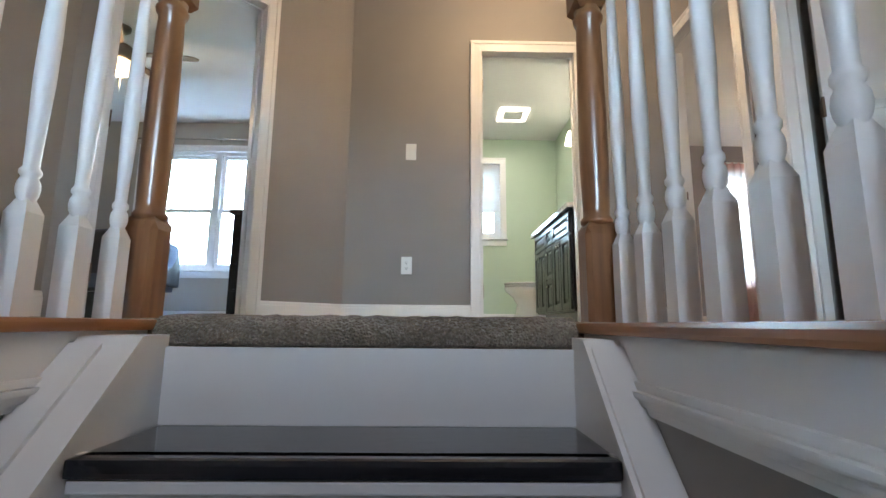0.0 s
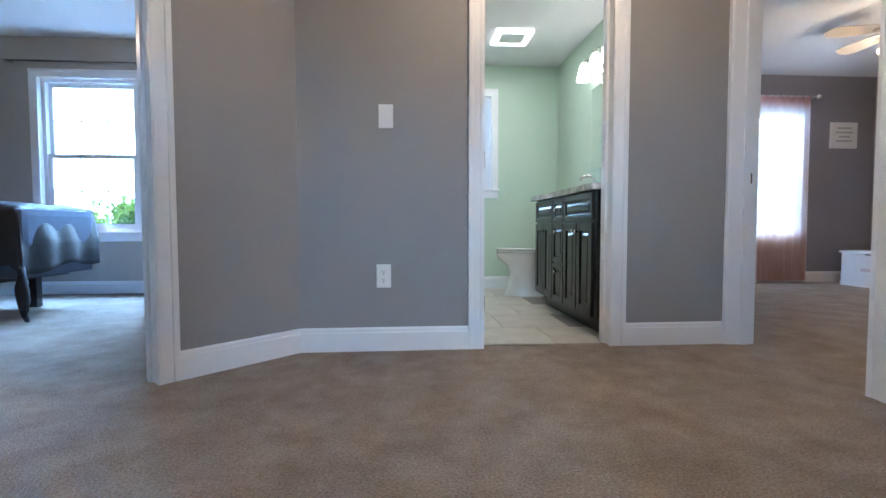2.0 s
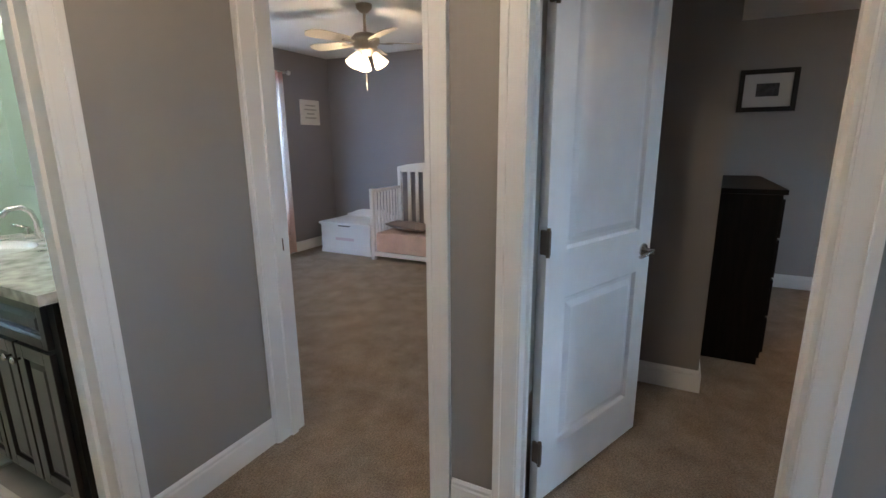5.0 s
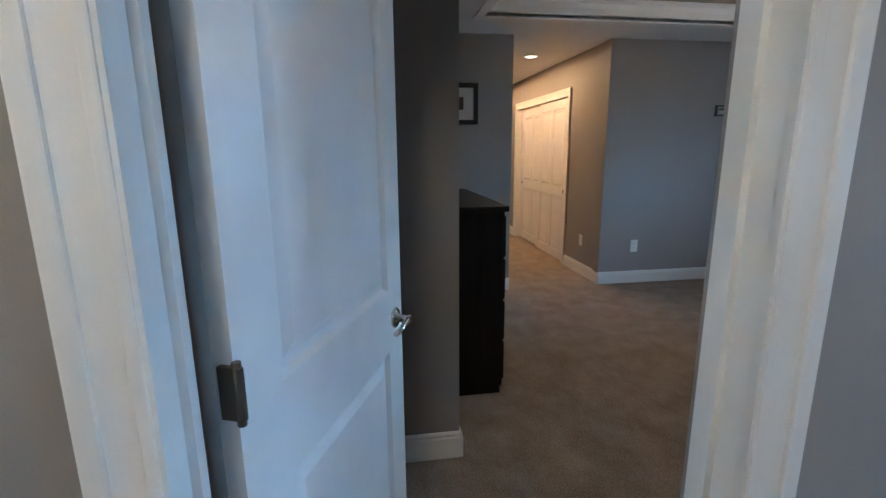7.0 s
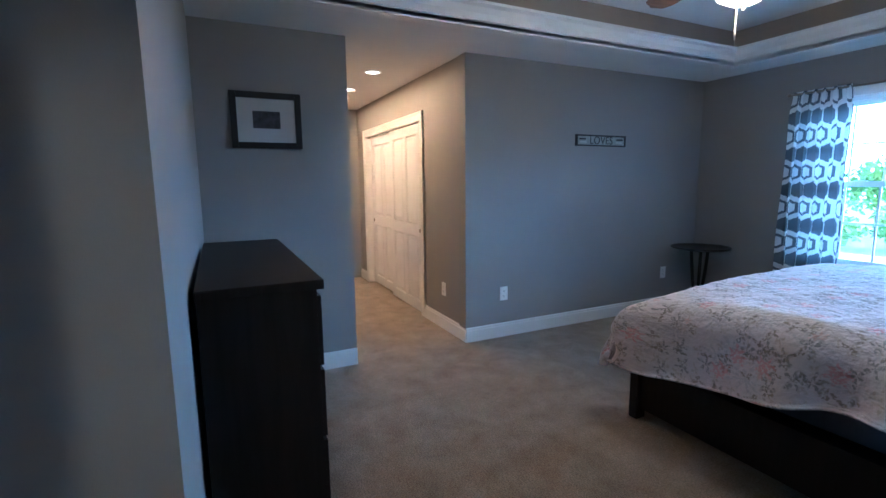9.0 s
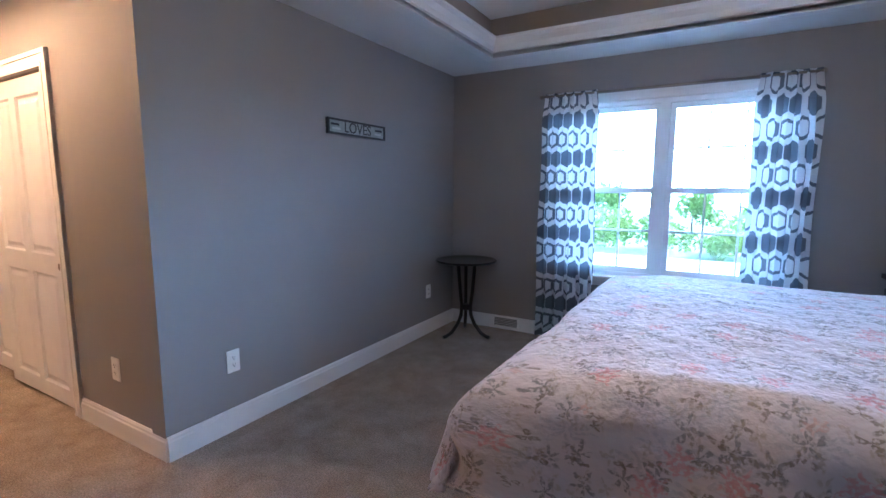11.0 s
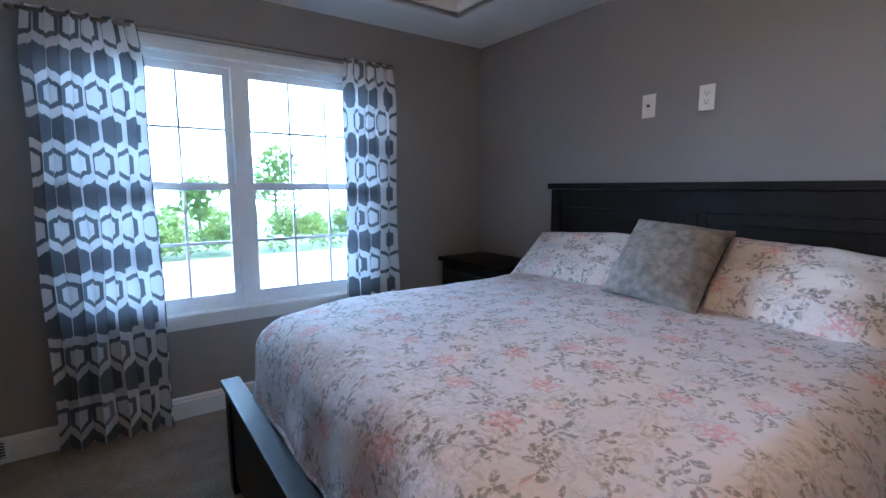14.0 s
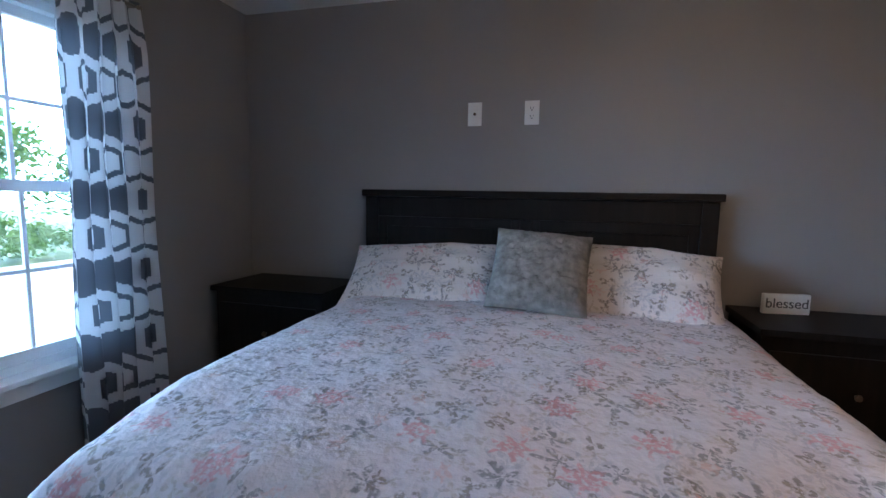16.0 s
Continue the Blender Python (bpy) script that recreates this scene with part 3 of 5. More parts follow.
CROWN = [(0, -0.012), (0.0, 0.14), (-0.045, 0.14), (-0.05, 0.12), (-0.028, 0.105), (-0.012, 0.07), (-0.012, 0.03), (0.03, 0.0), (0.075, -0.006), (0.075, -0.014)]


def crown_ring(bm, x0, y0, x1, y1, z):
    loops = []
    for cx, cy, sx, sy in ((x0, y0, -1, -1), (x1, y0, 1, -1), (x1, y1, 1, 1), (x0, y1, -1, 1)):
        loops.append([bm.verts.new((cx + sx * o, cy + sy * o, z + h)) for o, h in CROWN])
    for k in range(4):
        a, b = loops[k], loops[(k + 1) % 4]
        for j in range(len(CROWN)):
            bm.faces.new((a[j], b[j], b[(j + 1) % len(CROWN)], a[(j + 1) % len(CROWN)]))
    return bm


structure("trim", crown_ring(bmesh.new(), TX0, TY0, TX1, TY1, C), WHITE, "white crown moulding round the tray ceiling", "trim")
baseboard((MX1, MY0), (MX0, MY0))
baseboard((MX1, -0.225), (MX1, MY0))
baseboard((MX0, MY0), (MX0, 1.44))
baseboard((6.63, -0.235), (5.775, -0.235))
baseboard((8.97, -0.235), (8.66, -0.235))
baseboard((3.295, 2.53), (3.295, 1.71))
baseboard((3.28, 1.71), (5.748, 1.71))
baseboard((5.748, 1.71), (5.748, 0.736))

# ---- windows ----
def window(name, x0, x1, z0, z1, y, facing, units, cols, rows, label, shade=False):
    """A vinyl double-hung window of some units, facing -1 or +1 along y (towards the room)."""
    ob = new(name)
    ob.location = (0, 0, 0)
    tagged(ob, label, "window", kind="structure")
    f = facing
    fr = bmesh.new()
    def bx(bm, a, d0, b, c, d1, e, bevel=0.0):
        ya, yb = sorted((y + f * d0, y + f * d1))
        box(bm, a, ya, b, c, yb, e, bevel)
    bx(fr, x0, -0.08, z0, x0 + 0.035, 0.0, z1)
    bx(fr, x1 - 0.035, -0.08, z0, x1, 0.0, z1)
    bx(fr, x0 + 0.035, -0.08, z1 - 0.035, x1 - 0.035, 0.0, z1)
    bx(fr, x0 + 0.035, -0.08, z0, x1 - 0.035, 0.0, z0 + 0.035)
    w = (x1 - x0) / units
    for k in range(1, units):
        bx(fr, x0 + k * w - 0.034, -0.08, z0, x0 + k * w + 0.034, 0.005, z1)
    part("window_frame", fr, VINYL, ob)
    zm = (z0 + z1) / 2
    for k in range(units):
        a = x0 + k * w + (0.035 if k == 0 else 0.034)
        b = x0 + (k + 1) * w - (0.035 if k == units - 1 else 0.034)
        for lo, hi, d in ((z0 + 0.035, zm + 0.02, -0.012), (zm - 0.02, z1 - 0.035, -0.045)):
            sb = bmesh.new()
            for q in ((a, lo, a + 0.04, hi), (b - 0.04, lo, b, hi), (a + 0.04, lo, b - 0.04, lo + 0.045), (a + 0.04, hi - 0.04, b - 0.04, hi)):
                bx(sb, q[0], d - 0.03, q[1], q[2], d, q[3])
            sash = part("sash", sb, VINYL, ob)
            mb = bmesh.new()
            for i in range(1, cols):
                xx = a + 0.04 + (b - a - 0.08) * i / cols
                bx(mb, xx - 0.007, d - 0.022, lo + 0.04, xx + 0.007, d - 0.008, hi - 0.04)
            for i in range(1, rows):
                zz = lo + 0.045 + (hi - lo - 0.085) * i / rows
                bx(mb, a + 0.04, d - 0.0225, zz - 0.008, b - 0.04, d - 0.0075, zz + 0.008)
            part("muntin", mb, VINYL, sash)
            gb = bmesh.new()
            bx(gb, a + 0.035, d - 0.017, lo + 0.04, b - 0.035, d - 0.013, hi - 0.035)
            pane = part("pane", gb, GLASS, sash, "clear glass pane")
            pane.visible_shadow = False
        lk = bmesh.new()
        bx(lk, (a + b) / 2 - 0.03, -0.012, zm + 0.02, (a + b) / 2 + 0.03, 0.005, zm + 0.032, 0.003)
        part("sash_lock", lk, VINYL, ob)
    return ob


def window_casing(x0, x1, z0, z1, y, f, side=0.07):
    cb = bmesh.new()
    def bx(a, d0, b, c, d1, e, bevel=0.0):
        ya, yb = sorted((y + f * d0, y + f * d1))
        box(cb, a, ya, b, c, yb, e, bevel)
    bx(x0 - side, 0, z0, x0, 0.016, z1 + side)
    bx(x1, 0, z0, x1 + side, 0.016, z1 + side)
    bx(x0, 0, z1, x1, 0.0155, z1 + side)
    bx(x0 - side, 0.002, z1 + side - 0.02, x1 + side, 0.024, z1 + side + 0.002, 0.004)
    bx(x0 - side - 0.015, 0, z0 - 0.022, x1 + side + 0.015, 0.045, z0, 0.005)
    bx(x0 - side, 0, z0 - 0.022 - side, x1 + side, 0.014, z0 - 0.022, 0.003)
    for q in ((x0 - 0.012, z0, x0, z1), (x1, z0, x1 + 0.012, z1), (x0 - 0.012, z1, x1 + 0.012, z1 + 0.012), (x0 - 0.012, z0 - 0.012, x1 + 0.012, z0)):
        bx(q[0], -0.12, q[1], q[2], 0.004, q[3])
    structure("trim", cb, WHITE, "white painted window casing with sill and apron", "trim")


window("window_1", 3.079, 4.779, 0.605, 2.025, -3.13, 1, 2, 3, 2, "white vinyl double window, two double-hung sashes side by side")
window_casing(3.079, 4.779, 0.605, 2.025, -3.09, 1, 0.065)
window("window_2", -3.44, -1.61, 0.62, 2.135, 5.94, -1, 2, 3, 2, "white vinyl double window looking on greenery")
window_casing(-3.44, -1.61, 0.62, 2.135, 5.9, -1, 0.075)
window("window_3", 0.58, 1.055, 1.07, 2.05, 6.01, -1, 1, 1, 1, "small white vinyl bathroom window")
window_casing(0.58, 1.055, 1.07, 2.05, 5.97, -1, 0.075)
window("window_4", 4.01, 4.76, 0.56, 2.04, 6.24, -1, 1, 2, 2, "white vinyl window behind sheer curtains")
window_casing(4.01, 4.76, 0.56, 2.04, 6.2, -1, 0.07)
sh = thing("window_shade", "white pleated shade drawn half down in the bathroom window", "window shade")
shade_cloth = mixed_cloth("shade_cloth", (0.8, 0.8, 0.8), through_light=0.4)
for k in range(17):
    sb = box(bmesh.new(), 0.60, 5.977, 2.03 - 0.035 * (k + 1), 1.035, 5.985 + 0.006 * (k % 2), 2.03 - 0.035 * k)
    part("pleat", sb, shade_cloth, sh)
part("bottom_rail", cube(0.60, 5.968, 1.405, 1.035, 5.992, 1.432, 0.004), VINYL, sh)

# ---- stair ----
RUN, RISE, STEPS = 0.200, 0.196, 12
st = thing("staircase", "staircase with black painted treads, white risers and carpeted top edge", "staircase")
for k in range(STEPS):
    yb = 1.125 - RUN * k
    zt = -RISE * (k + 1)
    part("riser", cube(TXA, yb, zt, TXB, yb + 0.018, zt + RISE - (0.0 if k else 0.055)), WHITE, st)
    tb = cube(TXA, yb - RUN - 0.022, zt - 0.028, TXB, yb + 0.004, zt, 0.009)
    part("tread", tb, BLACKTREAD, st, "glossy black painted tread")
    part("cove_moulding", cube(TXA, yb - RUN - 0.012, zt - 0.05, TXB, yb - RUN - 0.0005, zt - 0.031, 0.004), WHITE, st)
nb = bmesh.new()
prof = [(NOSE + 0.03, 0.004), (NOSE - 0.005, 0.009), (NOSE - 0.035, 0.002), (NOSE - 0.052, -0.022), (NOSE - 0.055, -0.042), (NOSE - 0.048, -0.052), (NOSE - 0.02, -0.060), (NOSE + 0.02, -0.060)]
nrows = []
for i in range(61):
    x = -0.335 + 0.868 * i / 60
    nrows.append([(x, yy + 0.004 * noise.noise((x * 40, j * 3.1, 1)), zz + 0.004 * noise.noise((x * 40, j * 2.3, 5))) for j, (yy, zz) in enumerate(prof)])
surface(nb, nrows)
part("carpet_nosing", nb, NOSECARPET, st, "thick speckled beige carpet rolled over the top edge")
part("landing_filler", cube(SX0 - 0.02, 1.143, -0.25, SX1 + 0.02, NOSE + 0.01, -0.06), WHITE, st)


def skirt(x0, x1):
    """The white sloped stair skirt with its cap moulding."""
    bm = bmesh.new()
    s = RISE / RUN
    top = lambda y: (y - 1.087) * s
    pts = [(1.135, -0.032), (1.135, -0.30), (-1.6, top(-1.6) - 0.42), (-1.6, top(-1.6)), (1.053, top(1.053))]
    extrude_outline(bm, pts, x0, x1, "x")
    ob = part("skirt_board", bm, WHITE, st)
    wall_side, room_side = (x0, x1) if x1 < 0.2 else (x1, x0)
    k = 1 if room_side > wall_side else -1
    for lo, hi, end, reach in ((0.0, 0.012, 1.04, room_side + k * 0.008), (0.0115, 0.022, 1.02, wall_side + k * 0.055)):
        xa, xb = sorted((wall_side, reach))
        cap = extrude_outline(bmesh.new(), [(-1.6, top(-1.6) + lo), (end, top(end) + lo), (end, top(end) + hi), (-1.6, top(-1.6) + hi)], xa, xb, "x")
        part("cap_moulding", cap, WHITE, ob)


skirt(SX0 - 0.014, TXA)
skirt(TXB, SX1 + 0.014)
for side, xf, sgn in (("west", SX0 - 0.015, -1), ("east", SX1 + 0.015, 1)):
    xa, xb = sorted((xf, xf + sgn * 0.075))
    slab("wall_stair_" + side, [(xa, -1.6), (xb, -1.6), (xb, 1.25), (xa, 1.25)], -2.9, -0.112, GREY, "grey painted stairwell wall below the landing edge", "wall")
    slab("wall_fascia_" + side, [(xa, -1.6), (xb, -1.6), (xb, 1.235), (xa, 1.235)], -0.112, -0.026, WHITE, "white painted fascia under the oak landing edge", "wall")
    m = bmesh.new()
    for lo, hi, o in ((-0.140, -0.128, 0.007), (-0.128, -0.117, 0.013), (-0.117, -0.107, 0.018), (-0.107, -0.094, 0.009)):
        x = sorted((xf, xf - sgn * o))
        box(m, x[0], -1.6, lo, x[1], 1.12, hi, 0.003)
    structure("trim", m, WHITE, "white moulding along the stairwell fascia", "trim")
    xs = sorted((SX0 if sgn < 0 else SX1, (SX0 if sgn < 0 else SX1) + sgn * 0.198))
    o = cube(xs[0], -1.6, -0.0255, xs[1], 1.309, -0.003, 0.007)
    structure("trim", o, OAKY, "varnished oak edge board under the balusters", "trim")
slab("floor", [(SX0 - 0.1, -1.6), (SX1 + 0.1, -1.6), (SX1 + 0.1, -1.0), (SX0 - 0.1, -1.0)], -2.9, -RISE * STEPS, CARPET, "carpeted lower landing at the stair foot", "floor")


def square_ring(bm, loops):
    """Stacked square sections: (half width, height)."""
    vs = [[bm.verts.new((sx * h, sy * h, z)) for sx, sy in ((-1, -1), (1, -1), (1, 1), (-1, 1))] for h, z in loops]
    for a, b in zip(vs, vs[1:]):
        for k in range(4):
            bm.faces.new((a[k], a[(k + 1) % 4], b[(k + 1) % 4], b[k]))
    bm.faces.new(vs[0][::-1])
    bm.faces.new(vs[-1])
    return bm


RAIL = 0.90
base_mesh = mesh_of("base", square_ring(bmesh.new(), [(0.0195, 0.012), (0.0195, 0.193), (0.010, 0.218)]), WHITE)
spindle_mesh = mesh_of("spindle", lathe(bmesh.new(), [(0.010, 0.20), (0.0125, 0.216), (0.0165, 0.226), (0.0180, 0.238), (0.0165, 0.250), (0.0125, 0.258), (0.0165, 0.264), (0.0165, 0.271), (0.012, 0.278), (0.0125, 0.31), (0.0170, 0.44), (0.0170, 0.53), (0.0135, 0.68), (0.010, RAIL - 0.02)], 16), WHITE)
for side, x in (("w", SX0 - 0.125), ("e", SX1 + 0.125)):
    for k in range(23):
        b = thing("baluster", "white turned wooden baluster on the oak edge board", "baluster", (x, 1.265 - 0.12 * k, -0.016), group="stair balusters")
        part("base", base_mesh, None, b)
        part("spindle", spindle_mesh, None, b)
    newel = thing("newel_post", "turned oak newel post with a square base at the stair head", "newel post", (0.642 if side == "e" else -0.472, 1.355, -0.012), group="newel posts")
    nbm = square_ring(bmesh.new(), [(0.0405, 0.012), (0.0405, 0.225), (0.037, 0.243), (0.028, 0.256)])
    bmesh.ops.bevel(nbm, geom=[e for e in nbm.edges if abs(e.verts[0].co.z - e.verts[1].co.z) > 0.1], offset=0.012, segments=1, affect="EDGES")
    part("base", nbm, OAK, newel)
    part("shaft", lathe(bmesh.new(), [(0.030, 0.248), (0.039, 0.256), (0.040, 0.264), (0.033, 0.274), (0.033, 0.29), (0.036, 0.40), (0.036, 0.52), (0.033, 0.74), (0.031, 0.80), (0.038, 0.812), (0.040, 0.822), (0.033, 0.832), (0.036, 0.845)], 28), OAK, newel)
    part("head", square_ring(bmesh.new(), [(0.030, 0.84), (0.043, 0.86), (0.043, 1.04), (0.036, 1.06)]), OAK, newel)
    part("cap", lathe(bmesh.new(), [(0.02, 1.055), (0.045, 1.075), (0.048, 1.09), (0.03, 1.12), (0.01, 1.13)], 20), OAK, newel)
    hr = bmesh.new()
    extrude_outline(hr, [(x + a, RAIL + c) for a, c in ((-0.028, -0.02), (0.028, -0.02), (0.030, 0.01), (0.022, 0.035), (0, 0.042), (-0.022, 0.035), (-0.030, 0.01))], -1.6, 1.31, "y")
    tagged(part("handrail", hr, OAKY), "varnished oak handrail over the balusters", "handrail")

# ---- doors, switches, small wall fittings ----
def panel_door(name, width, height, at, turn, label, panels, lever_side=1, hinges=True, lever=True, thick=0.035):
    """A moulded panel door in its own frame: the hinge edge at x = 0, the leaf along +x."""
    d = thing(name, label, "door", at, turn)
    d["kind"] = "structure"
    bm = bmesh.new()
    xs = sorted({0.0, width} | {v for p in panels for v in (p[0], p[2])})
    zs = sorted({0.0, height} | {v for p in panels for v in (p[1], p[3])})
    for x0, x1 in zip(xs, xs[1:]):
        for z0, z1 in zip(zs, zs[1:]):
            if not any(p[0] <= x0 and x1 <= p[2] and p[1] <= z0 and z1 <= p[3] for p in panels):
                box(bm, x0, -thick / 2, z0, x1, thick / 2, z1)
    bmesh.ops.remove_doubles(bm, verts=bm.verts[:], dist=1e-5)
    part("leaf", bm, DOORWHITE, d)
    for a, lo, b, hi in panels:
        pb = bmesh.new()
        for s in (-1, 1):
            loops = []
            for inset, depth in ((0, thick / 2), (0.010, thick / 2 - 0.013), (0.026, thick / 2 - 0.013), (0.050, thick / 2 - 0.003)):
                loops.append([pb.verts.new(v) for v in ((a + inset, s * depth, lo + inset), (b - inset, s * depth, lo + inset), (b - inset, s * depth, hi - inset), (a + inset, s * depth, hi - inset))])
            for u, v in zip(loops, loops[1:]):
                for k in range(4):
                    pb.faces.new((u[k], u[(k + 1) % 4], v[(k + 1) % 4], v[k]))
            pb.faces.new(loops[-1])
        part("panel", pb, DOORWHITE, d)
    if lever:
        for s in (-1, 1):
            hz = 0.888
            hb = lathe(bmesh.new(), [(0.028, 0), (0.031, s * 0.004), (0.026, s * 0.010), (0.012, s * 0.014), (0.011, s * 0.045), (0.013, s * 0.05)], 20, (width - 0.065, s * thick / 2, hz), "y")
            tube(hb, [(width - 0.065, s * (thick / 2 + 0.046), hz), (width - 0.09, s * (thick / 2 + 0.048), hz + 0.002), (width - 0.13, s * (thick / 2 + 0.046), hz - 0.003), (width - 0.165, s * (thick / 2 + 0.040), hz - 0.010)] if lever_side < 0 else
                 [(width - 0.065, s * (thick / 2 + 0.046), hz), (width - 0.045, s * (thick / 2 + 0.05), hz + 0.001), (width - 0.015, s * (thick / 2 + 0.05), hz - 0.004)], 0.009, 10, 0.8)
            part("door_handle", hb, CHROME, d, "brushed nickel lever handle")
    if hinges:
        for z in (0.22, 1.02, 1.80):
            hb = cube(-0.010, -0.034, z - 0.042, 0.001, 0.004, z + 0.042, 0.002)
            tube(hb, [(-0.004, -0.026, z - 0.05), (-0.004, -0.026, z + 0.05)], 0.007, 8)
            part("hinge", hb, BRONZE, d, "dark bronze butt hinge")
    return d


two = [(0.115, 0.20, 0.635, 0.80), (0.115, 0.98, 0.635, 1.93)]
panel_door("door_1", 0.745, 2.03, (2.096, 2.290, 0.012), -22.5, "white two-panel interior door standing open into the main bedroom", two, lever_side=-1)
panel_door("door_2", 0.70, 2.03, (0.555, 3.605, 0.012), 97, "white two-panel bathroom door standing open against the wall", [(0.115, 0.20, 0.585, 0.83), (0.115, 1.00, 0.585, 1.93)], lever_side=-1)
four = [(0.11, 0.10, 0.44, 0.80), (0.52, 0.10, 0.84, 0.80), (0.11, 0.92, 0.44, 1.84), (0.52, 0.92, 0.84, 1.84)]
for nm, x, y in (("closet_door", 6.725, -0.262), ("closet_door", 7.60, -0.312)):
    dd = panel_door(nm, 0.95, 1.94, (x, y, 0.012), 0, "white four-panel sliding closet door in the passage", four, hinges=False, lever=False)
    px = 0.06 if y > -0.3 else 0.89
    part("finger_pull", lathe(bmesh.new(), [(0.022, 0.0175), (0.022, 0.020), (0.014, 0.0205)], 16, (px, 0, 0.86), "y"), BRONZE, dd, "dark round finger pull")
tagged(part("closet_track", cube(6.725, -0.325, 1.945, 8.57, -0.245, 1.968), CHROME), "metal sliding track above the closet doors", "door track")


def strike(at, turn):
    s = thing("strike_plate", "dark bronze strike plate let into the door jamb", "strike plate", at, turn)
    part("plate", cube(-0.014, -0.001, -0.028, 0.014, 0.003, 0.028, 0.001), BRONZE, s)
    part("slot", cube(-0.006, 0.003, -0.012, 0.006, 0.0045, 0.012), SLOT, s)


strike((2.045, 3.4445, 0.925), 180)


def hinge_leaf(x, y, z, turn):
    h = thing("door_hinge", "bronze door hinge on the white jamb", "door hinge", (x, y, z), turn)
    part("plate", cube(-0.001, -0.015, -0.045, 0.0155, 0.015, 0.045), BRONZE, h)
    part("knuckle", tube(bmesh.new(), [(0.013, 0.018, -0.045), (0.013, 0.018, 0.045)], 0.006, 8), BRONZE, h)


for z in (0.23, 1.03, 1.82):
    hinge_leaf(0.5705, 3.56, z, 0)
    hinge_leaf(ang0[0] + 0.166 * s2 - 0.06 * s2, ang0[1] + 0.166 * s2 + 0.06 * s2, z, 45)


def wall_plate(at, turn, kind, big=1.0):
    """A cover plate, facing -y in its own frame."""
    label = {"switch": "white rocker light switch plate on the wall", "outlet": "white duplex outlet plate on the wall", "cable": "white cable socket plate on the wall"}[kind]
    w = thing("light_switch" if kind == "switch" else "wall_outlet" if kind == "outlet" else "cable_outlet", label, "switch" if kind == "switch" else "outlet", at, turn)
    part("cover_plate", cube(-0.038 * big, -0.006, -0.062 * big, 0.038 * big, 0, 0.062 * big, 0.003), PLATE, w)
    if kind == "switch":
        part("rocker_frame", cube(-0.0175, -0.0075, -0.034, 0.0175, -0.0055, 0.034, 0.001), PLATE, w)
        part("rocker", cube(-0.014, -0.011, -0.030, 0.014, -0.007, 0.030, 0.002), PLATE, w)
    elif kind == "outlet":
        for z in (-0.021, 0.021):
            r = part("receptacle", cube(-0.017, -0.0085, z - 0.014, 0.017, -0.0055, z + 0.014, 0.002), PLATE, w)
            sb = cube(-0.0085, -0.0092, z - 0.002, -0.006, -0.008, z + 0.008)
            box(sb, 0.006, -0.0092, z - 0.001, 0.0085, -0.008, z + 0.007)
            box(sb, -0.003, -0.0092, z - 0.011, 0.003, -0.008, z - 0.006)
            part("slots", sb, SLOT, r, "dark outlet slots")
    else:
        part("socket", lathe(bmesh.new(), [(0.008, 0), (0.007, -0.012), (0.002, -0.013)], 10, (0, -0.004, 0), "y"), BRONZE, w)
    return w


wall_plate((0.05, 3.48, 1.24), 0, "switch")
wall_plate((0.033, 3.48, 0.40), 0, "outlet")
wall_plate((5.775, -0.605, 0.39), -90, "outlet")
wall_plate((6.22, -0.235, 0.38), 180, "outlet")
wall_plate((5.775, -2.62, 0.39), -90, "outlet")
wall_plate((2.142, -1.655, 1.75), 90, "cable")
wall_plate((2.142, -1.35, 1.75), 90, "outlet")
wall_plate((1.785, 4.60, 1.07), -90, "outlet")

# ---- bathroom ----
van = thing("vanity_cabinet", "dark espresso bathroom vanity with panelled doors and drawers", "vanity")
VX, VY0, VY1 = 1.255, 3.66, 4.935
part("body", cube(VX + 0.02, VY0, 0.10, 1.782, VY1, 0.875), DARKOAK, van)
part("toe_kick", cube(VX + 0.09, VY0 + 0.01, 0.0, 1.782, VY1 - 0.06, 0.10), DARKOAK, van)


def cabinet_front(y0, y1, z0, z1, name, knob):
    fb = bmesh.new()
    w = 0.05 if z1 - z0 > 0.3 else 0.035
    for q in ((y0, z0, y0 + w, z1), (y1 - w, z0, y1, z1), (y0 + w, z0, y1 - w, z0 + w), (y0 + w, z1 - w, y1 - w, z1)):
        box(fb, VX, q[0], q[1], VX + 0.019, q[2], q[3], 0.003)
    f = part(name, fb, DARKOAK, van)
    pb = bmesh.new()
    a, b, c, d = y0 + w, y1 - w, z0 + w, z1 - w
    loops = [[pb.verts.new(v) for v in ((x, a + i, c + i), (x, b - i, c + i), (x, b - i, d - i), (x, a + i, d - i))] for i, x in ((0, VX + 0.014), (0.008, VX + 0.015), (0.03, VX + 0.004), (0.034, VX + 0.004))]
    for u, v in zip(loops, loops[1:]):
        for k in range(4):
            pb.faces.new((u[k], u[(k + 1) % 4], v[(k + 1) % 4], v[k]))
    pb.faces.new(loops[-1])
    part("raised_panel", pb, DARKOAK, f)
    for ky, kz in knob:
        part("knob", lathe(bmesh.new(), [(0.005, 0), (0.005, -0.012), (0.013, -0.018), (0.014, -0.024), (0.006, -0.029)], 14, (VX, ky, kz), "x"), CHROME, f, "small brushed nickel knob")


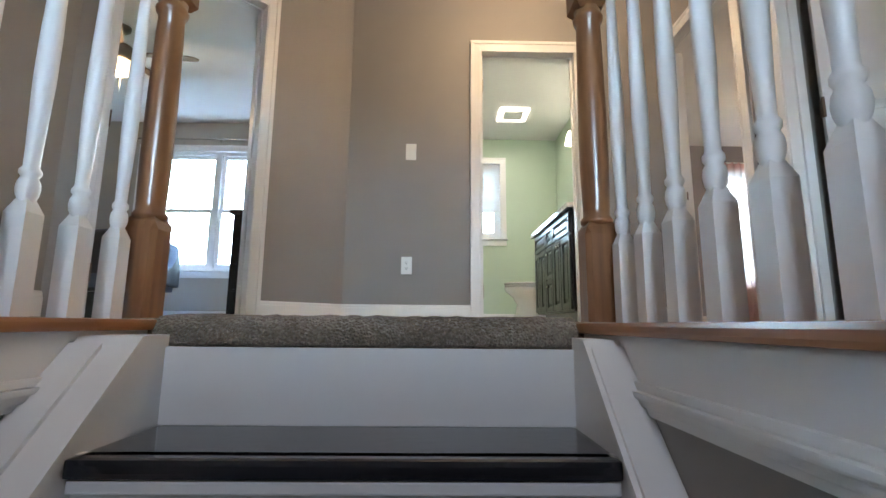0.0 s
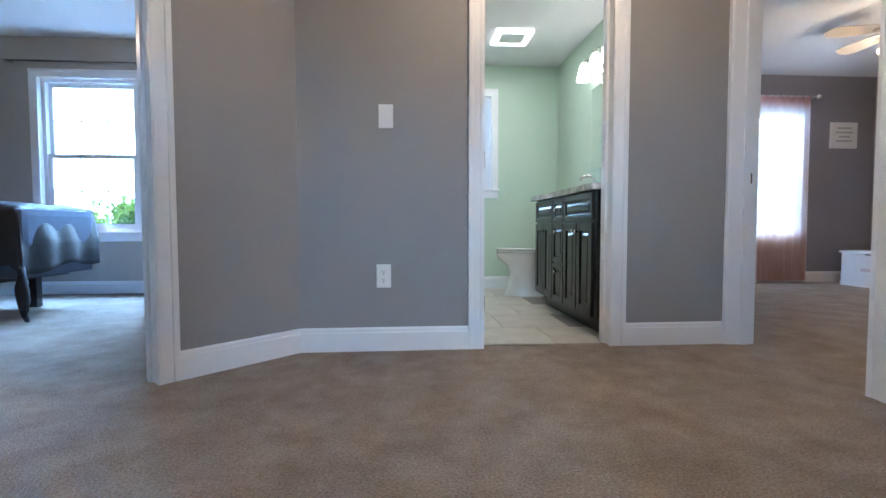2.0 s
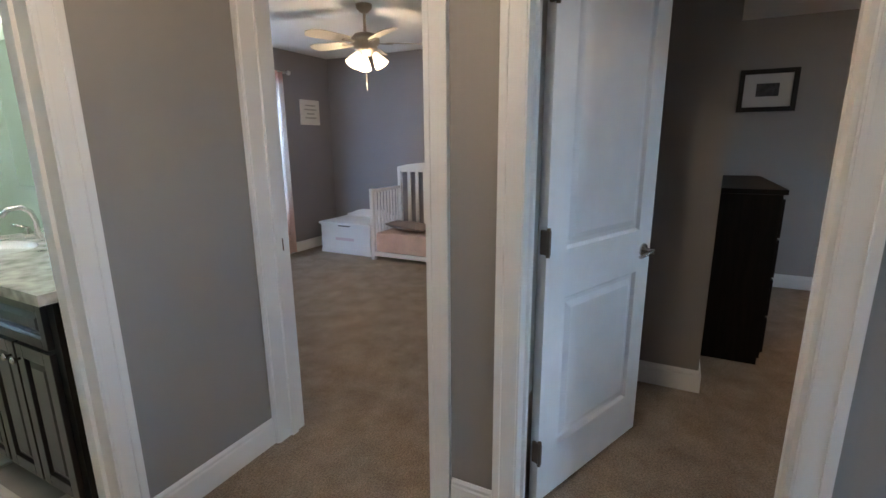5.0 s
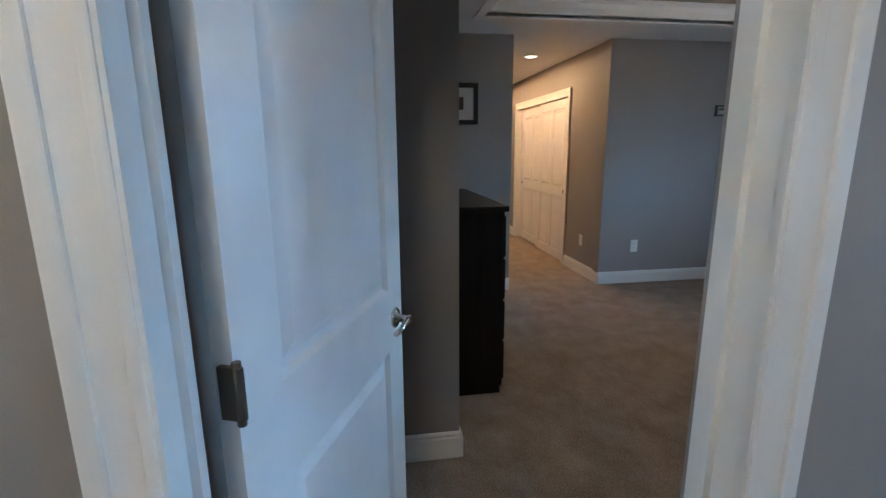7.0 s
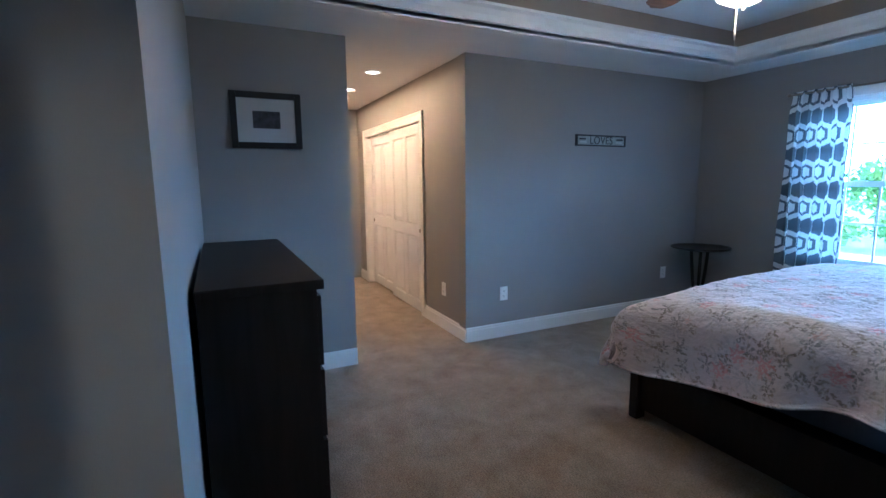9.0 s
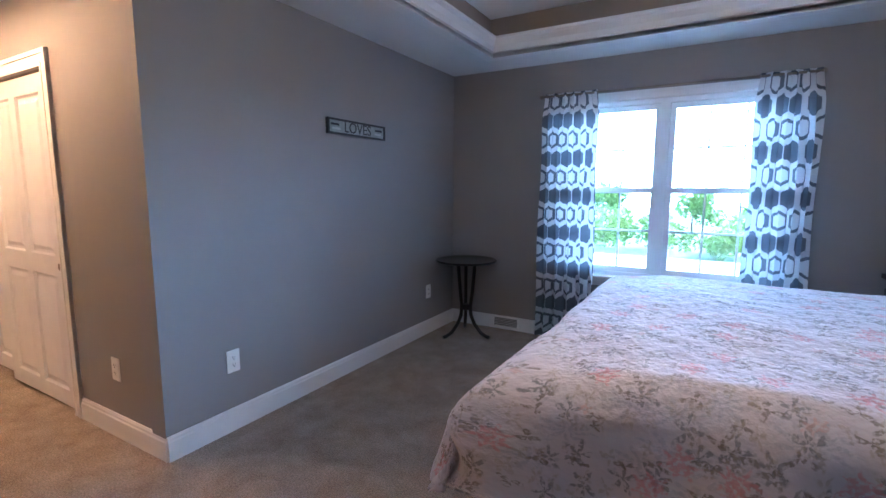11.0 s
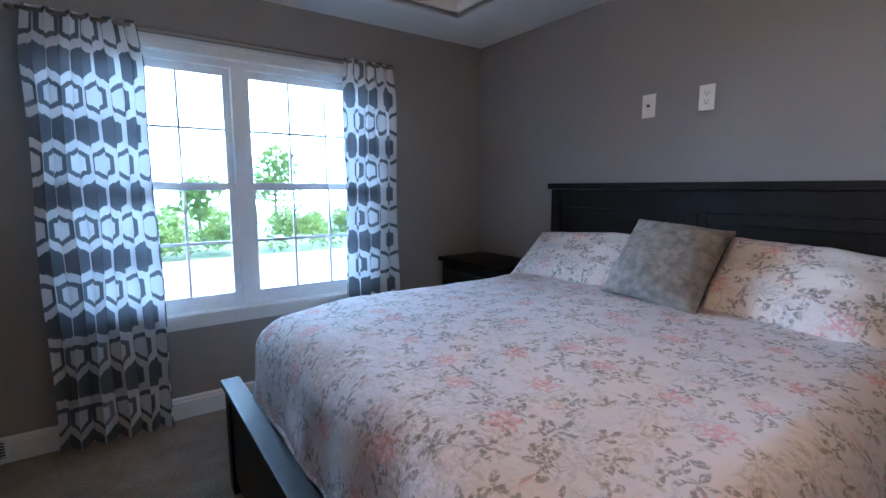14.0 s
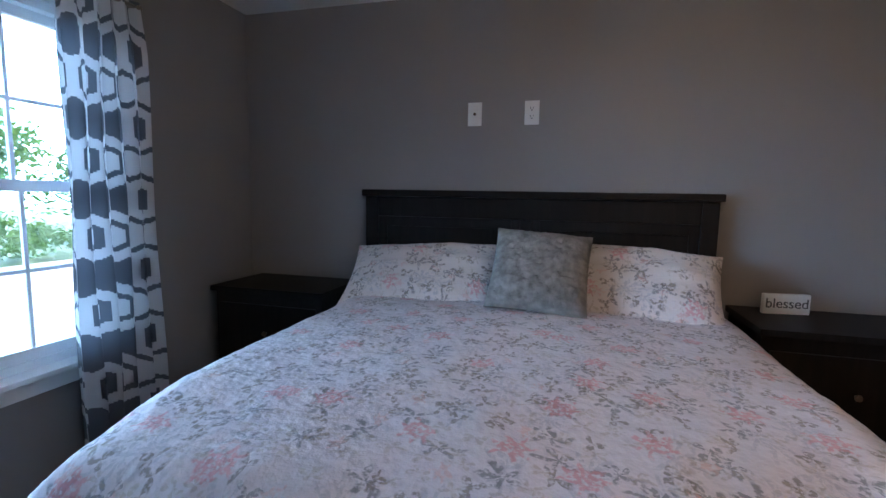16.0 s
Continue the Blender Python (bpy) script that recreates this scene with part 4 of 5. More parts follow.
cabinet_front(4.47, 4.92, 0.70, 0.865, "false_front", [])
cabinet_front(4.22, 4.455, 0.70, 0.865, "drawer_front", [(4.34, 0.785)])
cabinet_front(3.70, 4.205, 0.70, 0.865, "false_front", [])
cabinet_front(4.70, 4.92, 0.115, 0.685, "door", [(4.725, 0.63)])
cabinet_front(4.47, 4.69, 0.115, 0.685, "door", [(4.665, 0.63)])
cabinet_front(4.22, 4.455, 0.40, 0.685, "drawer_front", [(4.34, 0.62)])
cabinet_front(4.22, 4.455, 0.115, 0.39, "drawer_front", [(4.34, 0.33)])
cabinet_front(3.96, 4.205, 0.115, 0.685, "door", [(3.985, 0.63)])
cabinet_front(3.70, 3.945, 0.115, 0.685, "door", [(3.92, 0.63)])
top = thing("countertop", "polished pale stone countertop with an undermount sink on the vanity", "countertop")
cb = bmesh.new()
cy, cx, rx, ry = 4.62, 1.47, 0.16, 0.21
ring = [(cx + rx * math.cos(2 * math.pi * k / 32), cy + ry * math.sin(2 * math.pi * k / 32)) for k in range(32)]
x0, x1, y0, y1 = 1.225, 1.783, 3.62, 4.96
outer = []
for px, py in ring:
    dx, dy = px - cx, py - cy
    t = min((x1 - cx) / dx if dx > 1e-6 else 9e9, (x0 - cx) / dx if dx < -1e-6 else 9e9, (y1 - cy) / dy if dy > 1e-6 else 9e9, (y0 - cy) / dy if dy < -1e-6 else 9e9)
    outer.append((cx + dx * t, cy + dy * t))
i1 = [cb.verts.new((*p, 0.915)) for p in ring]
o1 = [cb.verts.new((*p, 0.915)) for p in outer]
corners = [cb.verts.new((a, b, 0.915)) for a, b in ((x0, y0), (x1, y0), (x1, y1), (x0, y1))]
for k in range(32):
    cb.faces.new((i1[k], i1[(k + 1) % 32], o1[(k + 1) % 32], o1[k]))
    for c in corners:
        a, b = o1[k].co, o1[(k + 1) % 32].co
        if abs(a.x - b.x) > 1e-4 and abs(a.y - b.y) > 1e-4 and min(abs(a.x - c.co.x) + abs(b.y - c.co.y), abs(b.x - c.co.x) + abs(a.y - c.co.y)) < 1e-3:
            cb.faces.new((o1[k], o1[(k + 1) % 32], c))
box(cb, x0, y0, 0.878, x0 + 0.02, y1, 0.9145)
box(cb, x0 + 0.02, y0, 0.878, x1, y0 + 0.02, 0.9145)
box(cb, x0 + 0.02, y1 - 0.02, 0.878, x1, y1, 0.9145)
part("stone_slab", cb, GRANITE, top)
kb = bmesh.new()
surface(kb, [[(cx + rx * s * math.cos(2 * math.pi * k / 32), cy + ry * s * math.sin(2 * math.pi * k / 32), 0.914 - h) for k in range(32)] for s, h in ((1.0, 0.0), (0.99, 0.03), (0.9, 0.035 * 1.0), (0.6, 0.034), (0.1, 0.0355))], closed=True)
part("basin", kb, PORCELAIN, top, "white porcelain basin")
fa = thing("faucet", "brushed nickel arched faucet with two levers on the countertop", "faucet")
part("spout", tube(bmesh.new(), [(1.69, 4.70, 0.915), (1.69, 4.70, 1.00), (1.675, 4.70, 1.05), (1.64, 4.70, 1.075), (1.59, 4.70, 1.07), (1.56, 4.70, 1.04)], 0.012, 12), CHROME, fa)
for dy in (-0.10, 0.10):
    hb = lathe(bmesh.new(), [(0.022, 0.915), (0.02, 0.935), (0.012, 0.955), (0.012, 0.965)], 14, (1.69, 4.70 + dy, 0))
    tube(hb, [(1.69, 4.70 + dy, 0.962), (1.66, 4.70 + dy * 1.25, 0.975), (1.65, 4.70 + dy * 1.5, 0.978)], 0.006, 8)
    part("tap_lever", hb, CHROME, fa)
mi = thing("bathroom_mirror", "frameless wall mirror above the vanity", "mirror")
part("mirror_glass", cube(1.776, 3.72, 1.16, 1.783, 5.02, 1.86, 0.001), MIRROR, mi)
vl = thing("vanity_light", "nickel bar light with four lit frosted glass shades", "wall lamp")
part("bar", cube(1.745, 4.12, 2.06, 1.784, 5.04, 2.11, 0.01), CHROME, vl)
for k in range(4):
    y = 4.22 + 0.24 * k
    arm = part("arm", tube(bmesh.new(), [(1.75, y, 2.085), (1.70, y, 2.10), (1.675, y, 2.08), (1.672, y, 2.05)], 0.008, 8), CHROME, vl)
    part("shade", lathe(bmesh.new(), [(0.022, 2.055), (0.035, 2.03), (0.048, 1.97), (0.062, 1.91), (0.058, 1.909), (0.02, 2.03)], 18, (1.672, y, 0)), BATHGLOW, arm, "lit frosted bell shade")
cl = thing("ceiling_light", "square ceiling fan light with a lit lens in the bathroom", "ceiling lamp")
fb = bmesh.new()
for q in ((0.94, 5.05, 0.99, 5.37), (1.22, 5.05, 1.27, 5.37), (0.99, 5.05, 1.22, 5.10), (0.99, 5.32, 1.22, 5.37)):
    box(fb, q[0], q[1], C - 0.028, q[2], q[3], C, 0.004)
part("rim_lens", fb, LENS, cl, "lit frosted rim")
part("grille", cube(0.995, 5.105, C - 0.024, 1.215, 5.315, C - 0.002, 0.006), PLATE, cl)
to = thing("toilet", "white porcelain toilet with the lid closed beside the vanity", "toilet")
TY = 5.45
bb = bmesh.new()
rows = []
for z, rxx, ryy, c in ((0.0, 0.255, 0.125, 1.345), (0.03, 0.25, 0.12, 1.345), (0.12, 0.225, 0.105, 1.36), (0.22, 0.205, 0.10, 1.36), (0.30, 0.225, 0.135, 1.335), (0.36, 0.262, 0.175, 1.295), (0.405, 0.270, 0.185, 1.285), (0.415, 0.262, 0.18, 1.285)):
    rows.append([(c + rxx * math.cos(a), TY + ryy * math.sin(a), z) for a in (2 * math.pi * k / 28 for k in range(28))])
v = surface(bb, rows, closed=True)
bb.faces.new(v[-1])
part("bowl", bb, PORCELAIN, to)
for nm, z0, z1, g in (("seat", 0.417, 0.437, 1.04), ("lid", 0.440, 0.462, 1.05)):
    bb = bmesh.new()
    v = surface(bb, [[(1.285 + 0.255 * g * s * math.cos(a), TY + 0.182 * g * s * math.sin(a), z) for a in (2 * math.pi * k / 28 for k in range(28))] for s, z in ((0.98, z0), (1.0, z0 + 0.006), (1.0, z1 - 0.006), (0.96, z1))], closed=True)
    bb.faces.new(v[0][::-1])
    bb.faces.new(v[-1])
    part(nm, bb, PORCELAIN, to)
part("tank", cube(1.57, TY - 0.21, 0.36, 1.78, TY + 0.21, 0.74, 0.02), PORCELAIN, to)
part("tank_lid", cube(1.56, TY - 0.22, 0.742, 1.783, TY + 0.22, 0.78, 0.01), PORCELAIN, to)
part("pedestal_back", cube(1.45, TY - 0.09, 0.0, 1.74, TY + 0.09, 0.36, 0.02), PORCELAIN, to)

# ---- ceiling fans ----
FANBRASS = plain("fan_antique_pale_metal", (0.42, 0.36, 0.29), 0.35, metal=0.5, var=0.12)


def ceiling_fan(at, ceiling, blades, blade_mat, body_mat, turn, label, lights="bowl", blade_len=0.5):
    """A fan hung at at; its height is that of the lamp's middle."""
    f = thing("ceiling_fan", label, "ceiling fan", at, turn)
    zc = ceiling - at[2]
    part("canopy", lathe(bmesh.new(), [(0.065, zc), (0.062, zc - 0.03), (0.03, zc - 0.06), (0.012, zc - 0.065)], 20), body_mat, f)
    part("downrod", tube(bmesh.new(), [(0, 0, zc - 0.05), (0, 0, 0.2)], 0.012, 10), body_mat, f)
    part("motor", lathe(bmesh.new(), [(0.03, 0.225), (0.085, 0.21), (0.115, 0.18), (0.115, 0.14), (0.09, 0.115), (0.10, 0.10), (0.06, 0.08), (0.045, 0.05)], 28), body_mat, f)
    for k in range(blades):
        a = 2 * math.pi * k / blades
        bm = bmesh.new()
        pts = [(0.17, -0.045), (0.26, -0.06), (blade_len, -0.07), (blade_len + 0.06, -0.055), (blade_len + 0.09, 0), (blade_len + 0.06, 0.055), (blade_len, 0.07), (0.26, 0.06), (0.17, 0.045)]
        extrude_outline(bm, pts, -0.003, 0.003, "z")
        bmesh.ops.transform(bm, matrix=pose(0, 0, 0.15, 0, 0, math.degrees(a)) @ pose(0, 0, 0, 12, 0, 0), verts=bm.verts[:])
        bl = part("blade", bm, blade_mat, f)
        ib = cube(0.09, -0.018, -0.012, 0.22, 0.018, -0.004, 0.003)
        bmesh.ops.transform(ib, matrix=pose(0, 0, 0.15, 0, 0, math.degrees(a)) @ pose(0, 0, 0, 12, 0, 0), verts=ib.verts[:])
        part("blade_iron", ib, body_mat, bl)
    if lights == "bowl":
        part("lamp_bowl", lathe(bmesh.new(), [(0.13, 0.055), (0.135, 0.03), (0.11, -0.02), (0.06, -0.05), (0.01, -0.058)], 28), SHADE, f, "lit frosted glass bowl")
        part("finial", lathe(bmesh.new(), [(0.012, -0.055), (0.014, -0.065), (0.004, -0.08)], 12), body_mat, f)
        part("pull_chain", tube(bmesh.new(), [(0.03, 0, -0.04), (0.03, 0, -0.19), (0.03, 0, -0.205)], 0.004, 6), body_mat, f)
    else:
        for k in range(3):
            a = 2 * math.pi * k / 3 + 0.4
            sb = lathe(bmesh.new(), [(0.022, 0.0), (0.03, -0.02), (0.05, -0.07), (0.062, -0.11), (0.058, -0.11), (0.02, -0.02)], 18)
            bmesh.ops.transform(sb, matrix=pose(0.075 * math.cos(a), 0.075 * math.sin(a), 0.06, 0, 0, math.degrees(a)) @ pose(0, 0, 0, 0, -34, 0), verts=sb.verts[:])
            part("lamp_shade", sb, SHADE, f, "lit frosted bell shade")
        part("pull_chain", tube(bmesh.new(), [(0.0, 0, 0.05), (0.0, 0, -0.20), (0.0, 0, -0.22)], 0.004, 6), body_mat, f)
    return f


ceiling_fan((3.9, 4.27, 2.0), KC, 5, FANPALE, FANBRASS, 20, "five-bladed pale ceiling fan with three lit glass shades", "bells", 0.46)
ceiling_fan((-2.5, 3.95, 2.13), GC, 5, FANWOOD, FANMETAL, 8, "dark-bladed ceiling fan with a lit glass bowl", "bowl", 0.55)
ceiling_fan((3.8, -0.57, 2.20), C + 0.30, 5, FANWOOD, FANMETAL, 60, "dark-bladed ceiling fan with a lit glass bowl in the tray ceiling", "bowl", 0.55)
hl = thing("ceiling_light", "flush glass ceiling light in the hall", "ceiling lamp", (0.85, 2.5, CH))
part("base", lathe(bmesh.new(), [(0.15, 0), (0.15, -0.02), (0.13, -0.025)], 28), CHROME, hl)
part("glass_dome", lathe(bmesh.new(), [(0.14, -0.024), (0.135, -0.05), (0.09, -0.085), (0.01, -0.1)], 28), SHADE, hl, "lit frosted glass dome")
for x in (6.70, 7.58, 8.42):
    dl = thing("downlight", "lit recessed downlight with a white trim ring in the passage ceiling", "downlight", (x, 0.24, C), group="passage downlights")
    part("trim_ring", lathe(bmesh.new(), [(0.078, -0.001), (0.08, -0.006), (0.06, -0.008), (0.058, -0.001)], 28), PLATE, dl)
    part("lit_lens", lathe(bmesh.new(), [(0.057, -0.001), (0.057, -0.004), (0.01, -0.005)], 24), DOWNGLOW, dl, "lit warm lens")
    lamp("AREA", "downlight_lamp", (x, 0.24, C - 0.02), 4.6, (1, 0.50, 0.20), 0.1, (x, 0.24, 0))
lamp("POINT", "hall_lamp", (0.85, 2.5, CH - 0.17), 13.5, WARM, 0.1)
lamp("POINT", "kids_lamp", (3.9, 4.27, 1.84), 9.6, WARM, 0.08)
lamp("POINT", "guest_lamp", (-2.5, 3.95, 2.03), 5.2, WARM, 0.08)
lamp("POINT", "master_lamp", (3.8, -0.57, 2.08), 6.0, WARM, 0.08)
lamp("AREA", "bath_lamp", (1.12, 5.22, C - 0.04), 2.2, PALE, 0.36, (1.12, 5.22, 0))
lamp("AREA", "vanity_lamp", (1.60, 4.58, 1.93), 2, PALE, 0.8, (0.6, 4.58, 1.0), 0.1)

# ---- main bedroom ----
BX0, BX1, BY0, BY1 = 2.155, 4.235, -2.265, -0.47
bed = thing("bed", "dark wooden bed with a panelled headboard and a low footboard", "bed")
for y in (BY0, BY1 - 0.055):
    part("headboard_post", cube(BX0, y, 0, BX0 + 0.06, y + 0.075, 1.30, 0.004), ESPRESSO, bed)
part("headboard_cap", cube(BX0 - 0.01, BY0 - 0.015, 1.302, BX0 + 0.085, BY1 + 0.035, 1.338, 0.006), ESPRESSO, bed)
part("headboard_rail", cube(BX0 + 0.004, BY0 + 0.076, 1.19, BX0 + 0.055, BY1 - 0.056, 1.30, 0.004), ESPRESSO, bed)
part("headboard_back", cube(BX0 + 0.006, BY0 + 0.076, 0.35, BX0 + 0.024, BY1 - 0.056, 1.189), ESPRESSO, bed)
mid = (BY0 + BY1) / 2 + 0.01
for a, b in ((BY0 + 0.076, mid - 0.03), (mid + 0.03, BY1 - 0.056)):
    hp = bmesh.new()
    for q in ((a, 0.5, a + 0.045, 1.189), (b - 0.045, 0.5, b, 1.189), (a + 0.045, 1.135, b - 0.045, 1.189)):
        box(hp, BX0 + 0.0245, q[0], q[1], BX0 + 0.044, q[2], q[3], 0.004)
    part("headboard_panel", hp, ESPRESSO, bed)
part("headboard_stile", cube(BX0 + 0.0245, mid - 0.029, 0.5, BX0 + 0.050, mid + 0.029, 1.189, 0.004), ESPRESSO, bed)
part("footboard_cap", cube(BX1 - 0.065, BY0 - 0.02, 0.462, BX1 + 0.012, BY1 + 0.015, 0.490, 0.005), ESPRESSO, bed)
part("footboard_panel", cube(BX1 - 0.045, BY0 + 0.07, 0.06, BX1 - 0.012, BY1 - 0.07, 0.461), ESPRESSO, bed)
for y in (BY0, BY1 - 0.07):
    part("footboard_post", cube(BX1 - 0.055, y, 0, BX1, y + 0.07, 0.461, 0.004), ESPRESSO, bed)
for y in (BY0 + 0.015, BY1 - 0.045):
    part("side_rail", cube(BX0 + 0.06, y, 0.07, BX1 - 0.056, y + 0.03, 0.33, 0.003), ESPRESSO, bed)
part("slat_base", cube(BX0 + 0.07, BY0 + 0.05, 0.26, BX1 - 0.06, BY1 - 0.05, 0.30), ESPRESSO, bed)
mt = thing("mattress", "white mattress on the bed frame under the quilt", "mattress")
part("mattress_body", cube(BX0 + 0.07, -2.10, 0.302, BX1 - 0.28, -0.60, 0.70, 0.10), SHEET, mt)

qb = bmesh.new()
NX, NY = 130, 150
QY0, QY1, QX1, QT = -2.235, -0.38, BX1 - 0.10, 0.80
LIP, R = 0.42, 0.14


def fold(over, limit):
    """How far out and down a cloth lies after running past an edge by over."""
    if over <= 0:
        return 0.0, 0.0
    arc = R * math.pi / 2
    if over < arc:
        a = over / R
        return R * math.sin(a), R * (1 - math.cos(a))
    return R + 0.10 * (over - arc), R + (over - arc) * 0.99


qrows = []
for i in range(NX + 1):
    u = 2.40 + (QX1 - 2.40 + LIP) * i / NX
    row = []
    for j in range(NY + 1):
        v = QY0 - LIP + (QY1 - QY0 + 2 * LIP) * j / NY
        near = max(0.0, min(1.0, (v + 0.95) / 0.5))
        lim = 0.28 + 0.26 * near
        ox = min(max(0.0, u - (QX1 - R)), lim + R)
        on = max(0.0, v - (QY1 - R))
        dx, zx = fold(ox, 9)
        dn, zn = fold(on, 9)
        x = min(u, QX1 - R) + dx * (1 + 0.75 * near)
        far = QY0 + 0.16 * max(0.0, (min(u, QX1) - 3.2) / 0.95) ** 2
        of = max(0.0, (far + R) - v)
        df, zf = fold(of, 9)
        y = max(min(v, QY1 - R), far + R) + dn - df
        z = QT - max(zx, zn, zf) - 0.12 * min(zx, max(zn, zf), 0.12)
        hang = max(zx, zn, zf)
        rip = 0.030 * min(1, hang / 0.25)
        if zn > 0.05 or zf > 0.05:
            y += (1 if zn > zf else -1) * rip * (math.sin(u * 13 + 1.7 * math.sin(u * 4.1)) + 0.35)
        if zx > 0.05:
            x += rip * 0.8 * (math.sin(v * 15 + 1.3 * math.sin(v * 5)) + 0.5) * (0.3 + near)
        z += 0.010 * noise.noise((u * 3.2, v * 3.2, 0)) + 0.0045 * noise.noise((u * 15, v * 15, 3)) + 0.002 * noise.noise((u * 42, v * 42, 8))
        z -= 0.06 * max(0.0, min(1.0, (u - 3.65) / 0.45)) * max(0.0, min(1.0, (v + 0.95) / 0.5)) * max(0.0, 1 - hang / 0.3)
        z += 0.025 * math.exp(-((v + 1.37) / 0.75) ** 2)
        z += 0.012 * math.sin(u * 3.1 + v * 1.7) * math.exp(-((u - 3.9) / 0.5) ** 2)
        row.append((x, y, max(z, 0.335 + 0.025 * math.sin(u * 5.0 + v * 3.0) + 0.2 * max(0.0, min(1.0, (4.05 - u) / 0.8)) * near)))
    qrows.append(row)
surface(qb, qrows)
quilt = tagged(part("quilt", qb, QUILT), "quilted white cotton bedspread with a rose and leaf print", "bedspread")
cloth = quilt.data.uv_layers.new(name="cloth")
for loop in quilt.data.loops:
    i, j = divmod(loop.vertex_index, NY + 1)
    cloth.data[loop.index].uv = (2.40 + (QX1 - 2.40 + LIP) * i / NX, (QY1 - QY0 + 2 * LIP) * j / NY)
sol = quilt.modifiers.new("thick", "SOLIDIFY")
sol.thickness = 0.010
sol.offset = -1


def pillow(name, label, w, h, d, m, mat, wrinkle=0.012, flange=0.0, fuzz=0.0, category="pillow"):
    bm = bmesh.new()
    n = 44 if fuzz else 30
    for side in (-1, 1):
        rows = []
        for i in range(n + 1):
            a = -1 + 2 * i / n
            row = []
            for j in range(n + 1):
                b = -1 + 2 * j / n
                bulge = max(0.0, (1 - abs(a) ** 2.4) * (1 - abs(b) ** 2.4)) ** 0.55
                pin = 1 - 0.05 * (1 - abs(a) ** 2) * (abs(b) ** 3) - 0.05 * (1 - abs(b) ** 2) * (abs(a) ** 3)
                t = d * bulge + wrinkle * bulge * noise.noise((a * 3, b * 3, side * 2.0)) + wrinkle * 0.5 * bulge * noise.noise((a * 9, b * 9, side * 5.0))
                if fuzz:
                    t += fuzz * (0.5 + noise.noise((a * 16, b * 11, side * 3))) * (0.3 + bulge)
                row.append((a * w * pin, b * h * pin, side * max(t, 0.004)))
            rows.append(row)
        surface(bm, rows)
    bmesh.ops.remove_doubles(bm, verts=bm.verts[:], dist=0.0005)
    ob = tagged(part(name, bm, mat), label, category)
    ob.matrix_world = m
    return ob


def leaning(x, y, z, tilt, yaw=0.0, roll=0.0):
    """A pillow's pose: its width along y, its height leaning back towards the headboard."""
    return pose(x, y, z) @ pose(0, 0, 0, 0, 0, 90 + yaw) @ pose(0, 0, 0, 90 - tilt, 0, 0) @ pose(0, 0, 0, 0, 0, roll)


pillow("bed_pillow", "plump floral cotton pillow leaning on the headboard", 0.42, 0.225, 0.095, leaning(2.43, -1.83, 0.905, 54, 2, 4), SHAM, 0.02)
pillow("bed_pillow", "plump floral cotton pillow leaning on the headboard", 0.41, 0.235, 0.11, leaning(2.44, -0.88, 0.915, 50, -3, -4), SHAM, 0.025)
pillow("throw_pillow", "square grey fluffy fur throw pillow on the quilt", 0.215, 0.205, 0.085, leaning(2.62, -1.25, 0.985, 38, 4, -5), FUR, 0.012, fuzz=0.014)
sheet = bmesh.new()
surface(sheet, [[(x, QY0 + 0.06 + (QY1 - QY0 - 0.16) * j / 60, z + 0.008 * noise.noise((x * 6, j * 0.3, 0))) for j in range(61)] for x, z in ((2.25, 0.79), (2.33, 0.80), (2.40, 0.812), (2.47, 0.812), (2.50, 0.80))])
fs = tagged(part("folded_sheet", sheet, SHAM), "floral sheet edge turned over the quilt by the pillows", "sheet")
fs.modifiers.new("thick", "SOLIDIFY").thickness = 0.012


def nightstand(y0, y1, label):
    n = thing("nightstand", label, "nightstand")
    part("body", cube(2.16, y0, 0.06, 2.57, y1, 0.770), ESPRESSO, n)
    part("top", cube(2.15, y0 - 0.015, 0.771, 2.60, y1 + 0.015, 0.800, 0.004), ESPRESSO, n)
    part("plinth", cube(2.16, y0 + 0.015, 0.0, 2.55, y1 - 0.015, 0.06), ESPRESSO, n)
    for z0, z1 in ((0.09, 0.39), (0.41, 0.71)):
        dr = part("drawer_front", cube(2.571, y0 + 0.03, z0, 2.588, y1 - 0.03, z1, 0.004), ESPRESSO, n)
        part("knob", lathe(bmesh.new(), [(0.006, 0), (0.006, 0.012), (0.014, 0.018), (0.012, 0.026)], 12, (2.588, (y0 + y1) / 2, (z0 + z1) / 2), "x"), BRONZE, dr)


nightstand(-3.0, -2.35, "dark wooden two-drawer nightstand by the window")
nightstand(-0.36, 0.30, "dark wooden two-drawer nightstand with a small sign on it")


def text_mesh(body, size, depth=0.001):
    cu = bpy.data.curves.new("lettering", "FONT")
    cu.body, cu.size, cu.align_x, cu.align_y, cu.extrude = body, size, "CENTER", "CENTER", depth
    tmp = bpy.data.objects.new("lettering", cu)
    scene.collection.objects.link(tmp)
    me = bpy.data.meshes.new_from_object(tmp.evaluated_get(bpy.context.evaluated_depsgraph_get()))
    bpy.data.objects.remove(tmp)
    return me


def lettering(body, size, material, parent, m):
    me = text_mesh(body, size)
    me.materials.clear()
    me.materials.append(material)
    ob = new("lettering", me)
    ob.parent = parent
    ob.matrix_local = m
    return ob


